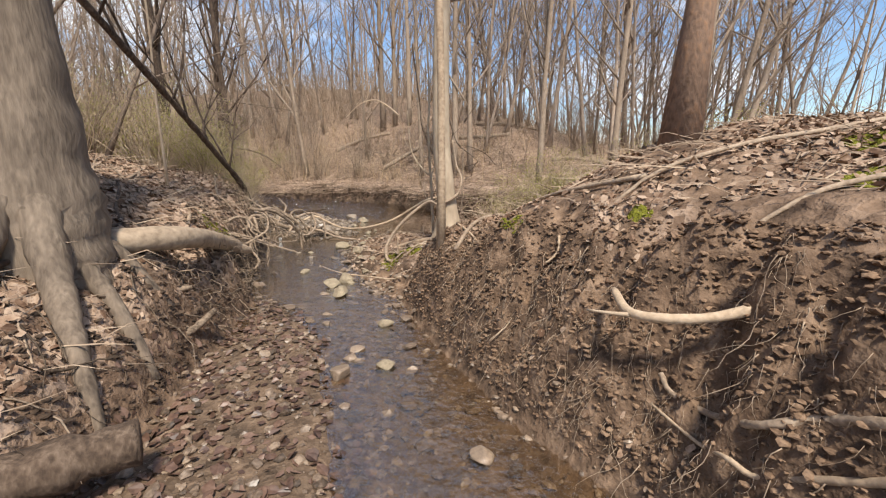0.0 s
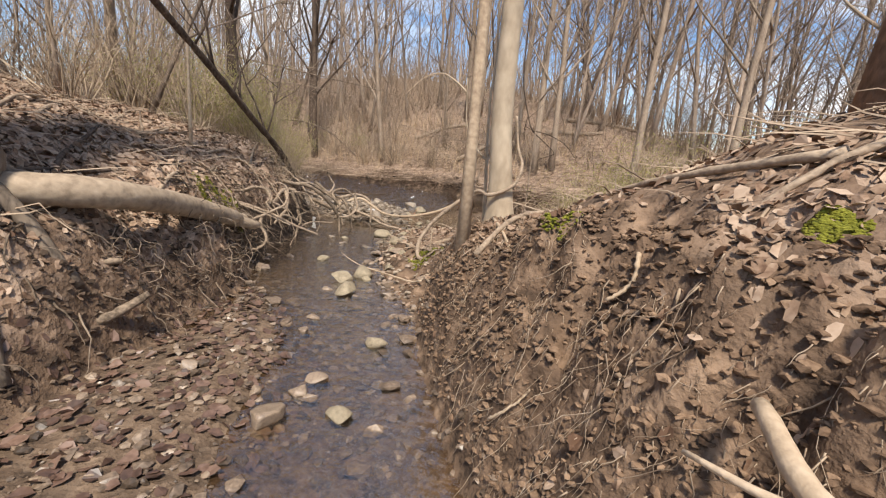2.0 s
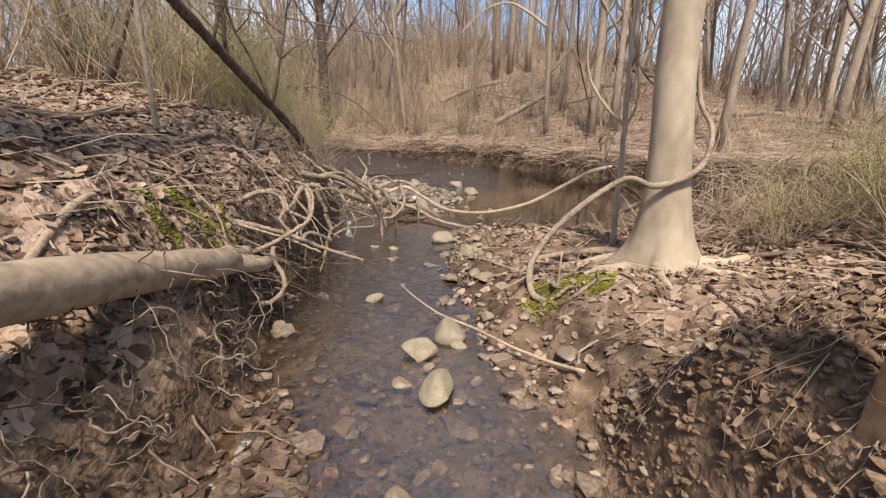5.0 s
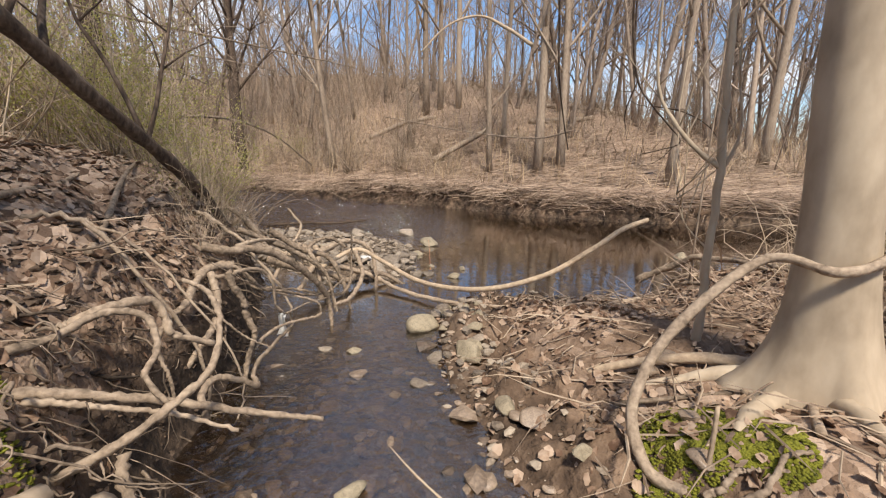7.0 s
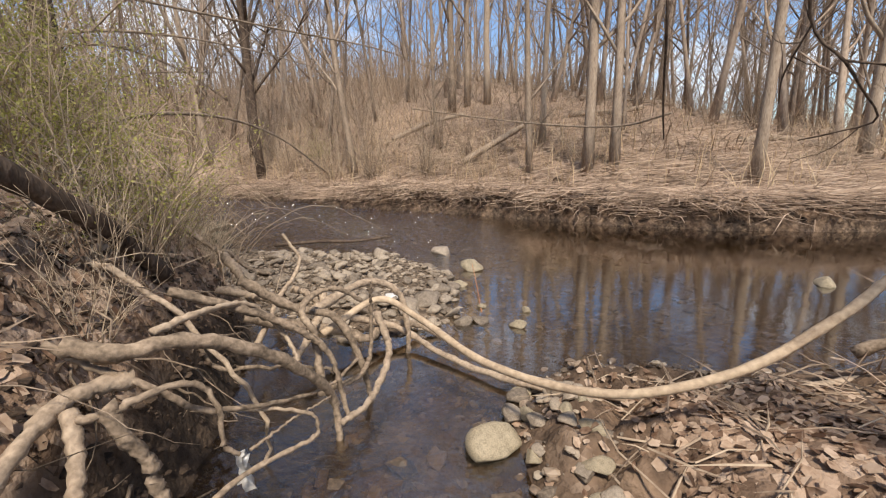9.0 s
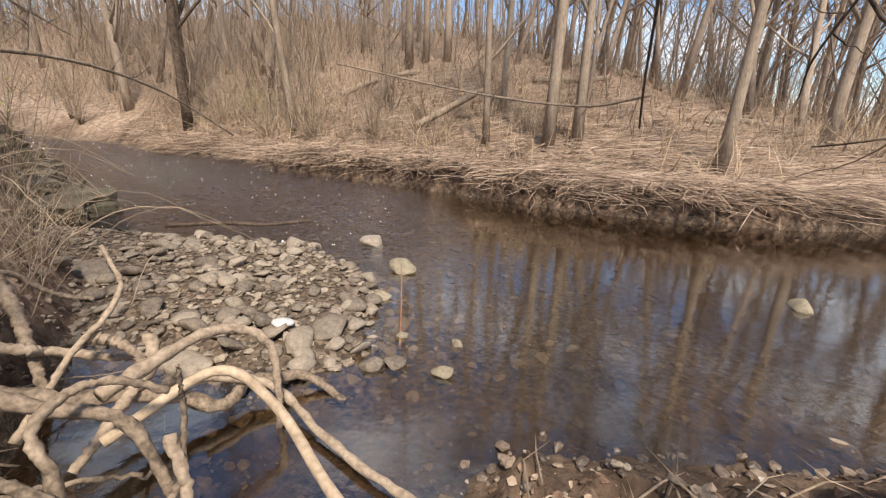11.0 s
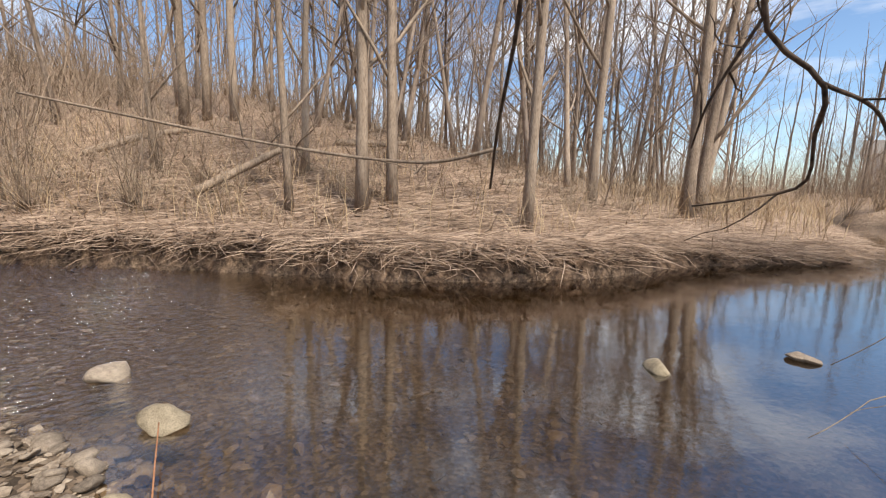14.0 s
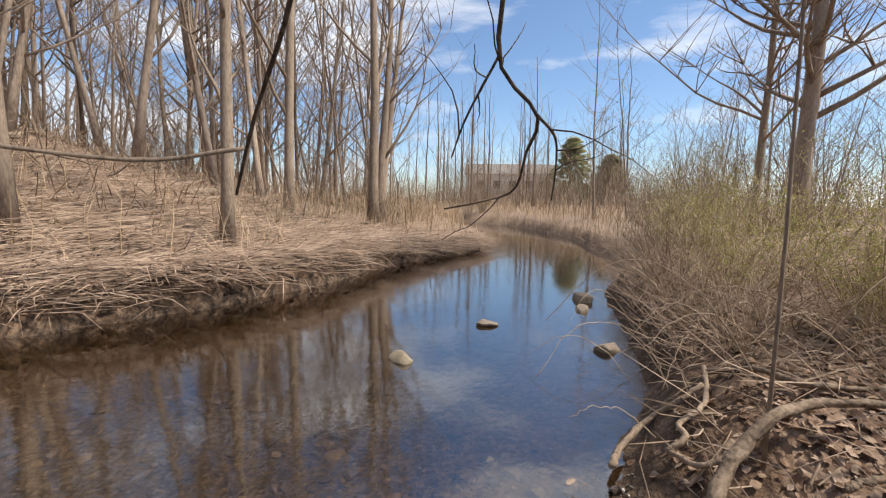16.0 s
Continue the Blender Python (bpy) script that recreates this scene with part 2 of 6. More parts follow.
def water_matter():
    m = bpy.data.materials.new("clear creek water")
    m.use_nodes = True
    n, l = m.node_tree.nodes, m.node_tree.links
    n.remove(n["Principled BSDF"])
    co = n.new("ShaderNodeTexCoord")
    mp = n.new("ShaderNodeMapping")
    mp.inputs["Scale"].default_value = (1.0, 1.6, 1.0)
    mp.inputs["Rotation"].default_value = (0, 0, radians(-35))
    a, c = n.new("ShaderNodeTexNoise"), n.new("ShaderNodeTexNoise")
    a.inputs["Scale"].default_value, a.inputs["Detail"].default_value = 2.2, 3
    c.inputs["Scale"].default_value, c.inputs["Detail"].default_value = 9, 5
    l.new(co.outputs["Object"], mp.inputs[0])
    for t in (a, c):
        l.new(mp.outputs[0], t.inputs["Vector"])
    fast = n.new("ShaderNodeAttribute")
    fast.attribute_name = "riffle"
    mul = n.new("ShaderNodeMath")
    mul.operation = "MULTIPLY"
    l.new(c.outputs[0], mul.inputs[0])
    l.new(fast.outputs["Fac"], mul.inputs[1])
    tot = n.new("ShaderNodeMath")
    tot.operation = "MULTIPLY_ADD"
    tot.inputs[1].default_value = 0.055
    l.new(a.outputs[0], tot.inputs[0])
    l.new(mul.outputs[0], tot.inputs[2])
    bp = n.new("ShaderNodeBump")
    bp.inputs["Strength"].default_value, bp.inputs["Distance"].default_value = 0.85, 0.04
    l.new(tot.outputs[0], bp.inputs["Height"])
    clear, gloss, face, mix = n.new("ShaderNodeBsdfTransparent"), n.new("ShaderNodeBsdfGlossy"), n.new("ShaderNodeLayerWeight"), n.new("ShaderNodeMixShader")
    deep, tint = n.new("ShaderNodeAttribute"), n.new("ShaderNodeMix")
    deep.attribute_name, tint.data_type = "deep", "RGBA"
    tint.inputs[6].default_value, tint.inputs[7].default_value = (0.84, 0.77, 0.65, 1), (0.46, 0.37, 0.24, 1)
    l.new(deep.outputs["Fac"], tint.inputs[0])
    l.new(tint.outputs[2], clear.inputs[0])
    gloss.inputs["Roughness"].default_value = 0.05
    face.inputs[0].default_value = 0.5
    power, mad = n.new("ShaderNodeMath"), n.new("ShaderNodeMath")
    power.operation, mad.operation = "POWER", "MULTIPLY_ADD"
    power.inputs[1].default_value, mad.inputs[1].default_value, mad.inputs[2].default_value = 2.7, 0.9, 0.2
    l.new(bp.outputs[0], gloss.inputs["Normal"])
    l.new(bp.outputs[0], face.inputs["Normal"])
    l.new(face.outputs["Facing"], power.inputs[0])
    l.new(power.outputs[0], mad.inputs[0])
    l.new(mad.outputs[0], mix.inputs[0])
    l.new(clear.outputs[0], mix.inputs[1])
    l.new(gloss.outputs[0], mix.inputs[2])
    l.new(mix.outputs[0], n["Material Output"].inputs[0])
    return m


WATER = water_matter()

# ---- the lie of the land ----
# The water's outline: down the brook's right side, along the creek and back up the brook's left side.
SHORE = [(1.9, -40), (2.35, 0), (2.15, 2.1), (1.77, 2.74), (1.42, 3.6), (1.10, 4.5), (0.88, 5.3), (0.6, 5.8), (0.3, 6.3), (0.0, 7.2), (-0.2, 7.7),
         (-0.3, 8.8), (0.2, 9.5), (1.2, 9.4), (2.0, 9.35), (3.6, 9.05), (5.3, 9.15), (7.6, 9.4), (11.8, 8.9), (21, 11), (30, 15.6), (37, 24), (39, 70), (34, 70),
         (32, 26), (28, 19.4), (26, 17.9), (15.5, 14.3), (13.8, 13.3), (8.4, 14.5), (6.5, 14.3), (4.1, 14.65), (2.35, 15.4), (0.4, 16.85)]
SHORE += [(-2, 18.3), (-4.2, 19.5), (-6.1, 21.4), (-9, 22.8), (-13, 26.2), (-20, 28.5), (-40, 28), (-80, 26), (-80, 22), (-40, 23.5), (-20, 24), (-12.6, 21.3), (-6.6, 15),
          (-5.3, 13.1), (-3.55, 11.8), (-2.75, 10.6), (-2.35, 9.9), (-2.0, 8.9), (-1.74, 7.9), (-1.62, 7.0), (-1.4, 6.4), (-0.95, 5.4), (-0.7, 3), (-0.6, 1.5), (-0.5, -40)]
BAR = [(-5.1, 13.6), (-3.3, 13.3), (-1.6, 13.1), (-0.55, 11.8), (-0.55, 10.4), (-1.2, 9.9), (-2.6, 10.6), (-3.7, 11.9), (-5.4, 13.1)]
STRAND = [(-0.8, 5.5), (-0.25, 5.0), (0.32, 4.2), (0.55, 3.2), (0.85, 2.0), (0.9, -6), (-0.8, -6)]
# Banks: where, then height of the steep part, its width, and the slope behind it.
BANKS = [(-1, 2, 0.7, 0.3, 0.42), (-1.5, 5, 0.92, 0.28, 0.46), (-1.7, 6.3, 0.85, 0.22, 0.46), (-1.9, 7.7, 0.86, 0.2, 0.46), (-2.35, 8.6, 1.15, 0.22, 0.34), (-2.3, 9.4, 0.95, 0.26, 0.38), (2.2, 2.3, 1.3, 0.34, 0.36),
         (1.9, 3.7, 0.96, 0.28, 0.44), (3.4, 3.6, 1.2, 0.34, 0.36), (1.5, 4.7, 0.95, 0.15, 0.16), (1.3, 6.2, 0.32, 0.6, 0.12), (1.6, 7.2, 0.32, 0.8, 0.10), (1.0, 8.6, 0.16, 0.7, 0.12), (0.6, 7.6, 0.14, 0.6, 0.14),
         (2.6, 8.7, 0.55, 0.35, 0.14), (6, 8, 0.6, 0.35, 0.08), (16, 7, 0.7, 0.6, 0.03), (0, 18, 0.5, 0.11, 0.09), (-6, 22.5, 0.45, 0.3, 0.08),
         (6, 15.5, 0.5, 0.1, 0.07), (14, 15, 0.4, 0.3, 0.03), (-4, 11.2, 0.8, 0.5, 0.28), (-8, 15, 1.2, 0.5, 0.2)]


def lattice(x, y, seed):
    i, j = np.floor(x), np.floor(y)
    u, v = x - i, y - j
    u, v = u * u * (3 - 2 * u), v * v * (3 - 2 * v)

    def dot(a, b):
        h = np.sin((i + a) * 127.1 + (j + b) * 311.7 + seed * 74.7) * 43758.5453
        return h - np.floor(h)

    return (dot(0, 0) * (1 - u) + dot(1, 0) * u) * (1 - v) + (dot(0, 1) * (1 - u) + dot(1, 1) * u) * v - 0.5


def rough(x, y, scale, octaves=4, seed=0):
    out, amp = 0, 1.0
    for k in range(octaves):
        out = out + amp * lattice(x * scale, y * scale, seed + k)
        scale, amp = scale * 2.07, amp * 0.5
    return out


def outline(x, y, poly):
    """Signed distance to a closed outline, negative inside."""
    x, y = np.asarray(x, float), np.asarray(y, float)
    best, inside = np.full(x.shape, 1e9), np.zeros(x.shape, bool)
    for (ax, ay), (bx, by) in zip(poly, poly[1:] + poly[:1]):
        dx, dy = bx - ax, by - ay
        t = np.clip(((x - ax) * dx + (y - ay) * dy) / (dx * dx + dy * dy), 0, 1)
        best = np.minimum(best, (x - ax - t * dx) ** 2 + (y - ay - t * dy) ** 2)
        if by != ay:
            inside ^= ((ay > y) != (by > y)) & (x < dx * (y - ay) / dy + ax)
    return np.where(inside, -1, 1) * np.sqrt(best)


def step(v, lo, hi):
    t = np.clip((v - lo) / (hi - lo), 0, 1)
    return t * t * (3 - 2 * t)


def far_side(x, y):
    """1 beyond the creek, 0 on the near side."""
    return step(y - np.interp(x, [-30, -13, -6, 0, 6, 14, 30], [26, 24, 18, 13.5, 11.8, 11.2, 17]), -0.5, 0.5)


def land(x, y, detail=True):
    """Height of the ground, and the distance from the shore."""
    x, y = np.asarray(x, float), np.asarray(y, float)
    s = outline(x, y, SHORE)
    if detail:
        s = s + 0.10 * rough(x, y, 1.6, 3, 5) * step(np.abs(s), 0, 0.2)
    total, a, b, c = 0, 0, 0, 0
    for px, py, pa, pb, pc in BANKS:
        w = 1 / (0.15 + (x - px) ** 2 + (y - py) ** 2) ** 2
        total, a, b, c = total + w, a + w * pa, b + w * pb, c + w * pc
    a, b, c = a / total, b / total, c / total
    d = np.maximum(s, 0)
    z = a * (1 - np.exp(-d / b)) + c * 4 * (1 - np.exp(-d / 4)) * 1.15
    far = far_side(x, y)
    z = z + far * 14.0 * (1 - np.exp(-np.maximum(d - 1.2, 0) / 32)) * np.exp(-((x + 8) / np.where(x < -8, 70, 44)) ** 2) * (0.12 + 0.88 * step(-x, -22, 2))
    z = z + (1 - far) * step(d, 2, 26) * step(-x, -1, 8) * 5.0 + step(d, 60, 200) * 4 * step(-x, -60, 20)
    steep = np.exp(-(((d - 0.35) / 0.4) ** 2)) * step(d, 0, 0.15)
    if detail:
        z = z + step(d, 0, 0.3) * (0.10 * rough(x, y, 1.1, 4, 11) + 0.03 * rough(x, y, 7, 2, 17)) + steep * (0.17 + 0.17 * step(x, 0.6, 1.2) * step(-y, -4.6, -3.8) - 0.09 * step(x, 0.6, 1.0) * step(y, 3.8, 4.6)) * (rough(x, y, 4.5, 4, 23) + 0.6 * rough(x, y, 11, 2, 29))
        z = z + step(d, 6, 20) * (1.3 * rough(x, y, 0.07, 3, 31) + 0.35 * rough(x, y, 0.4, 3, 37))
    wet = np.maximum(-s, 0)
    depth = 0.10 + 0.30 * step(y, 9.5, 13) + 0.12 * step(x, 1, 5) * step(y, 9, 12)
    bed = -depth * (1 - np.exp(-wet / 0.35))
    bar = step(-outline(x, y, BAR), -0.35, 0.35)
    strand = step(-outline(x, y, STRAND), -0.2, 0.35)
    bed = bed * (1 - np.maximum(bar, strand)) + 0.06 * bar + 0.035 * strand
    if detail:
        bed = bed + 0.03 * rough(x, y, 3, 4, 41)
    return np.where(s > 0, z + bed * 0, bed), s


def height(x, y):
    return float(land(np.array([x]), np.array([y]))[0][0])


# ---- mesh building ----


class Shape:
    """Vertices and faces gathered for one mesh."""

    def __init__(self):
        self.v, self.f, self.count = [], [], 0

    def add(self, verts, faces):
        self.v.append(np.asarray(verts, float))
        k = self.count
        self.f.extend([tuple(i + k for i in f) for f in faces])
        self.count += len(verts)
        return self

    def tube(self, pts, radii, sides=6, knob=0.0, seed=0):
        pts, radii = np.asarray(pts, float), np.asarray(radii, float)
        n = len(pts)
        way = np.gradient(pts, axis=0)
        way /= np.linalg.norm(way, axis=1)[:, None] + 1e-9
        ref = np.array([0.0, 0, 1]) if abs(way[0][2]) < 0.8 else np.array([1.0, 0, 0])
        u = np.cross(way, ref)
        u /= np.linalg.norm(u, axis=1)[:, None] + 1e-9
        w = np.cross(way, u)
        ang = np.arange(sides) / sides * 2 * np.pi
        r = radii[:, None] * np.ones(sides)
        if knob:
            gen = np.random.default_rng(seed)
            r = r * (1 + knob * (gen.random((n, sides)) - 0.5) + knob * (gen.random((n, 1)) - 0.5))
        ring = pts[:, None] + r[..., None] * (np.cos(ang)[None, :, None] * u[:, None] + np.sin(ang)[None, :, None] * w[:, None])
        faces = []
        for i in range(n - 1):
            for j in range(sides):
                k = (j + 1) % sides
                faces.append((i * sides + j, i * sides + k, (i + 1) * sides + k, (i + 1) * sides + j))
        faces.append(tuple(range(sides))[::-1])
        faces.append(tuple((n - 1) * sides + j for j in range(sides)))
        return self.add(ring.reshape(-1, 3), faces)

    def mesh(self, name, material, smooth=True):
        me = bpy.data.meshes.new(name)
        me.from_pydata(np.concatenate(self.v).tolist(), [], self.f)
        me.materials.append(material)
        me.polygons.foreach_set("use_smooth", [smooth] * len(me.polygons))
        me.update()
        return me


def part(name, shape, material, parent=None, label="", smooth=True):
    ob = new(name, shape.mesh(name, material, smooth))
    if parent:
        ob.parent = parent
    return tagged(ob, label)


def bend(pts, n):
    """A smooth line of n points through a few given ones."""
    p = np.asarray(pts, float)
    if len(p) == 2:
        return p[0] + (p[1] - p[0]) * np.linspace(0, 1, n)[:, None]
    p = np.vstack([2 * p[0] - p[1], p, 2 * p[-1] - p[-2]])
    t = np.linspace(0, len(p) - 3 - 1e-6, n)
    i, u = t.astype(int), (t - t.astype(int))[:, None]
    a, b, c, d = p[i], p[i + 1], p[i + 2], p[i + 3]
    return 0.5 * (2 * b + (c - a) * u + (2 * a - 5 * b + 4 * c - d) * u**2 + (3 * b - a - 3 * c + d) * u**3)


def limb(pts, r0, r1, n=16, sides=8, knob=0.12, seed=1, jitter=0.0):
    p = bend(pts, n)
    if jitter:
        gen = np.random.default_rng(seed)
        p[1:-1] += jitter * (gen.random((n - 2, 3)) - 0.5)
    return Shape().tube(p, np.linspace(r0, r1, n), sides, knob, seed)


def sprout(shape, start, way, length, r0, r1, gen, segs=5, sides=4, wander=0.15, lift=0.1):
    """One wandering branch; returns its points."""
    pts, d = [np.array(start, float)], np.array(way, float)
    d /= np.linalg.norm(d)
    for _ in range(segs):
        d = d + wander * (gen.random(3) - 0.5) * 2 + np.array([0, 0, lift])
        d /= np.linalg.norm(d)
        pts.append(pts[-1] + d * length / segs)
    pts = np.array(pts)
    shape.tube(pts, np.linspace(r0, r1, segs + 1), sides)
    return pts


def grow_tree(seed, tall, r, lean=(0, 0), first=0.35, limbs=12, twigs=5, fine=4, spread=0.55, fork=0.0, flare=1.5):
    """A bare deciduous tree: trunk, and its limbs with two orders of twigs."""
    gen = np.random.default_rng(seed)
    trunk, crown = Shape(), Shape()
    h = np.linspace(0, 1, 13)
    drift = np.cumsum((gen.random((13, 2)) - 0.5) * 0.02 * tall, axis=0) * h[:, None]
    line = np.column_stack([lean[0] * h * tall + drift[:, 0], lean[1] * h * tall + drift[:, 1], h * tall])
    line[0, 2] = -0.25
    rad = r * (1 - 0.88 * h) + r * (flare - 1) * np.exp(-h * tall / (1.6 * r))
    trunk.tube(line, rad, 10, 0.08, seed)
    if fork:
        k = 4
        sprout(trunk, line[k], (gen.random() - 0.5, gen.random() - 0.5, fork), tall * 0.62, rad[k] * 0.75, 0.02, gen, 8, 8, 0.06, 0.06)
    for i in range(limbs):
        t = first + (0.97 - first) * ((i + gen.random()) / limbs)
        base = np.array([np.interp(t, h, line[:, k]) for k in range(3)])
        ang = gen.random() * 6.283
        size = tall * (0.34 - 0.22 * t) * (0.6 + 0.7 * gen.random())
        rr = max(0.012, r * (1 - 0.85 * t) * 0.45)
        p = sprout(crown, base, (math.cos(ang) * spread, math.sin(ang) * spread, 0.55 + 0.3 * gen.random()), size, rr, 0.008, gen, 6, 5, 0.16, 0.07)
        for j in range(twigs):
            q = p[2 + int(gen.integers(0, 5))] if j else p[-1]
            a2 = gen.random() * 6.283
            pp = sprout(crown, q, (math.cos(a2), math.sin(a2), 0.3 + gen.random()), size * (0.25 + 0.3 * gen.random()), rr * 0.4, 0.005, gen, 4, 3, 0.22, 0.06)
            for _ in range(fine):
                a3 = gen.random() * 6.283
                sprout(crown, pp[int(gen.integers(1, 5))], (math.cos(a3), math.sin(a3), 0.4 + gen.random()), size * 0.16, 0.006, 0.003, gen, 2, 3, 0.2, 0.05)
    return trunk, crown


def tree(name, at, seed, tall, r, bark, label, twig=None, **more):
    trunk, crown = grow_tree(seed, tall, r, **more)
    root = new(name)
    root.matrix_basis = pose(at[0], at[1], height(at[0], at[1]), 0, 0, 0)
    part("trunk", trunk, bark, root)
    part("crown", crown, twig or bark, root)
    return tagged(root, label, "tree")


# ---- ground and water ----


def graded(lo, hi, pitch, reach):
    core = np.arange(lo, hi + pitch / 2, pitch)
    grow, g = [], pitch
    at = 0.0
    while at < reach:
        g *= 1.07
        at += g
        grow.append(at)
    grow = np.array(grow)
    return np.concatenate([lo - grow[::-1], core, hi + grow])


def build_ground():
    xs, ys = graded(-3.6, 4.4, 0.042, 420), graded(1.0, 10.6, 0.045, 420)
    gx, gy = np.meshgrid(xs, ys)
    z, s = land(gx, gy)
    nx, ny = len(xs), len(ys)
    idx = np.arange(nx * ny).reshape(ny, nx)
    faces = np.stack([idx[:-1, :-1], idx[:-1, 1:], idx[1:, 1:], idx[1:, :-1]], -1).reshape(-1, 4)
    me = bpy.data.meshes.new("ground")
    me.vertices.add(nx * ny)
    me.vertices.foreach_set("co", np.stack([gx, gy, z], -1).ravel())
    me.loops.add(len(faces) * 4)
    me.loops.foreach_set("vertex_index", faces.ravel())
    me.polygons.add(len(faces))
    me.polygons.foreach_set("loop_start", np.arange(0, len(faces) * 4, 4))
    me.polygons.foreach_set("loop_total", np.full(len(faces), 4))
    me.polygons.foreach_set("use_smooth", np.ones(len(faces), bool))
    me.update(calc_edges=True)
    far = far_side(gx, gy)
    patch = rough(gx, gy, 1.3, 4, 71)
    litter = np.where(gx < 0, step(s, 0.06, 0.2), step(s, 0.35, 0.9)) * (1 - far) * step(patch, -0.5, 0.15)
    litter = np.maximum(litter, far * step(s, 2, 5) * 0.85)
    gravel = step(-s, -0.05, 0.15) * (0.45 + 0.55 * step(gy, 9.3, 10.5))
    straw = far * step(s, 0.4, 0.8) * (1 - 0.75 * step(s, 1.5, 4.5))
    straw = np.maximum(straw, (1 - far) * step(s, 0.3, 0.8) * step(gx, 2.0, 4.0) * step(gy, 6.5, 8.2) * 0.8)
    attr = me.color_attributes.new("zone", "FLOAT_COLOR", "POINT")
    attr.data.foreach_set("color", np.stack([litter, gravel, straw, np.ones_like(z)], -1).ravel())
    # First mask paints the shade under the root overhang; shelf is wet mud.
    hollow_shade = step(-gx, 0.9, 1.3) * step(gy, 5.6, 6.4) * step(-gy, -10.4, -9.9) * (1 - step(s, 0.08, 0.18))
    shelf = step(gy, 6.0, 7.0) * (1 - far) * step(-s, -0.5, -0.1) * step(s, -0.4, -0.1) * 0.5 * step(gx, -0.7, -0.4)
    damp_shade = np.clip(np.maximum(hollow_shade, shelf), 0, 1)
    attr = me.color_attributes.new("damp_shade", "FLOAT_COLOR", "POINT")
    attr.data.foreach_set("color", np.repeat(damp_shade.ravel(), 4))
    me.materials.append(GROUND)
    tagged(new("ground", me), "leaf-strewn earth banks of a small woodland brook", "ground", kind="structure")


def build_water():
    xs, ys = graded(-6, 6, 0.5, 90), graded(0, 20, 0.5, 90)
    gx, gy = np.meshgrid(xs, ys)
    nx, ny = len(xs), len(ys)
    idx = np.arange(nx * ny).reshape(ny, nx)
    s = outline(gx, gy, SHORE)
    faces = [tuple(f) for f in np.stack([idx[:-1, :-1], idx[:-1, 1:], idx[1:, 1:], idx[1:, :-1]], -1).reshape(-1, 4) if s.ravel()[f].min() < 1.0]
    me = bpy.data.meshes.new("water")
    me.from_pydata(np.stack([gx, gy, 0 * gx], -1).reshape(-1, 3).tolist(), [], faces)
    riffle = 0.03 + 12 * step(-gx, -0.5, 3.0) * step(gy, 11.5, 14) + 0.6 * step(-gy, -9.5, -8)
    attr = me.color_attributes.new("riffle", "FLOAT_COLOR", "POINT")
    attr.data.foreach_set("color", np.repeat(riffle.ravel(), 4))
    deep = np.maximum(step(gx, 0.2, 3.2) * step(gy, 9.2, 10.5), 0.75 * step(gy, 5.8, 7.2) * step(-gy, -10.5, -9.5))
    attr = me.color_attributes.new("deep", "FLOAT_COLOR", "POINT")
    attr.data.foreach_set("color", np.repeat(deep.ravel(), 4))
    me.materials.append(WATER)
    tagged(new("water", me), "shallow clear brown creek water mirroring bare trees", "water", kind="structure")


build_ground()
build_water()

# ---- the brook: trees and roots at hand ----


def ball(level):
    bm = bmesh.new()
    bmesh.ops.create_icosphere(bm, subdivisions=level, radius=1)
    v = np.array([p.co[:] for p in bm.verts])
    f = [tuple(q.index for q in p.verts) for p in bm.faces]
    bm.free()
    return v, f


BALL_1, BALL_2, BALL_3 = ball(1), ball(2), ball(3)


def pebble(seed, flat=0.55, base=None, cuts=13):
    """A worn stone about 1 across, cut by a few planes."""
    gen = np.random.default_rng(seed)
    v, f = base or BALL_2
    v = v.copy()
    for _ in range(cuts):
        d = gen.normal(size=3)
        d /= np.linalg.norm(d)
        over = np.maximum(v @ d - (0.42 + 0.36 * gen.random()), 0)
        v -= 0.97 * over[:, None] * d
    v *= np.array([1, 0.65 + 0.3 * gen.random(), flat * (0.8 + 0.4 * gen.random())]) * 0.5
    return Shape().add(v, f)


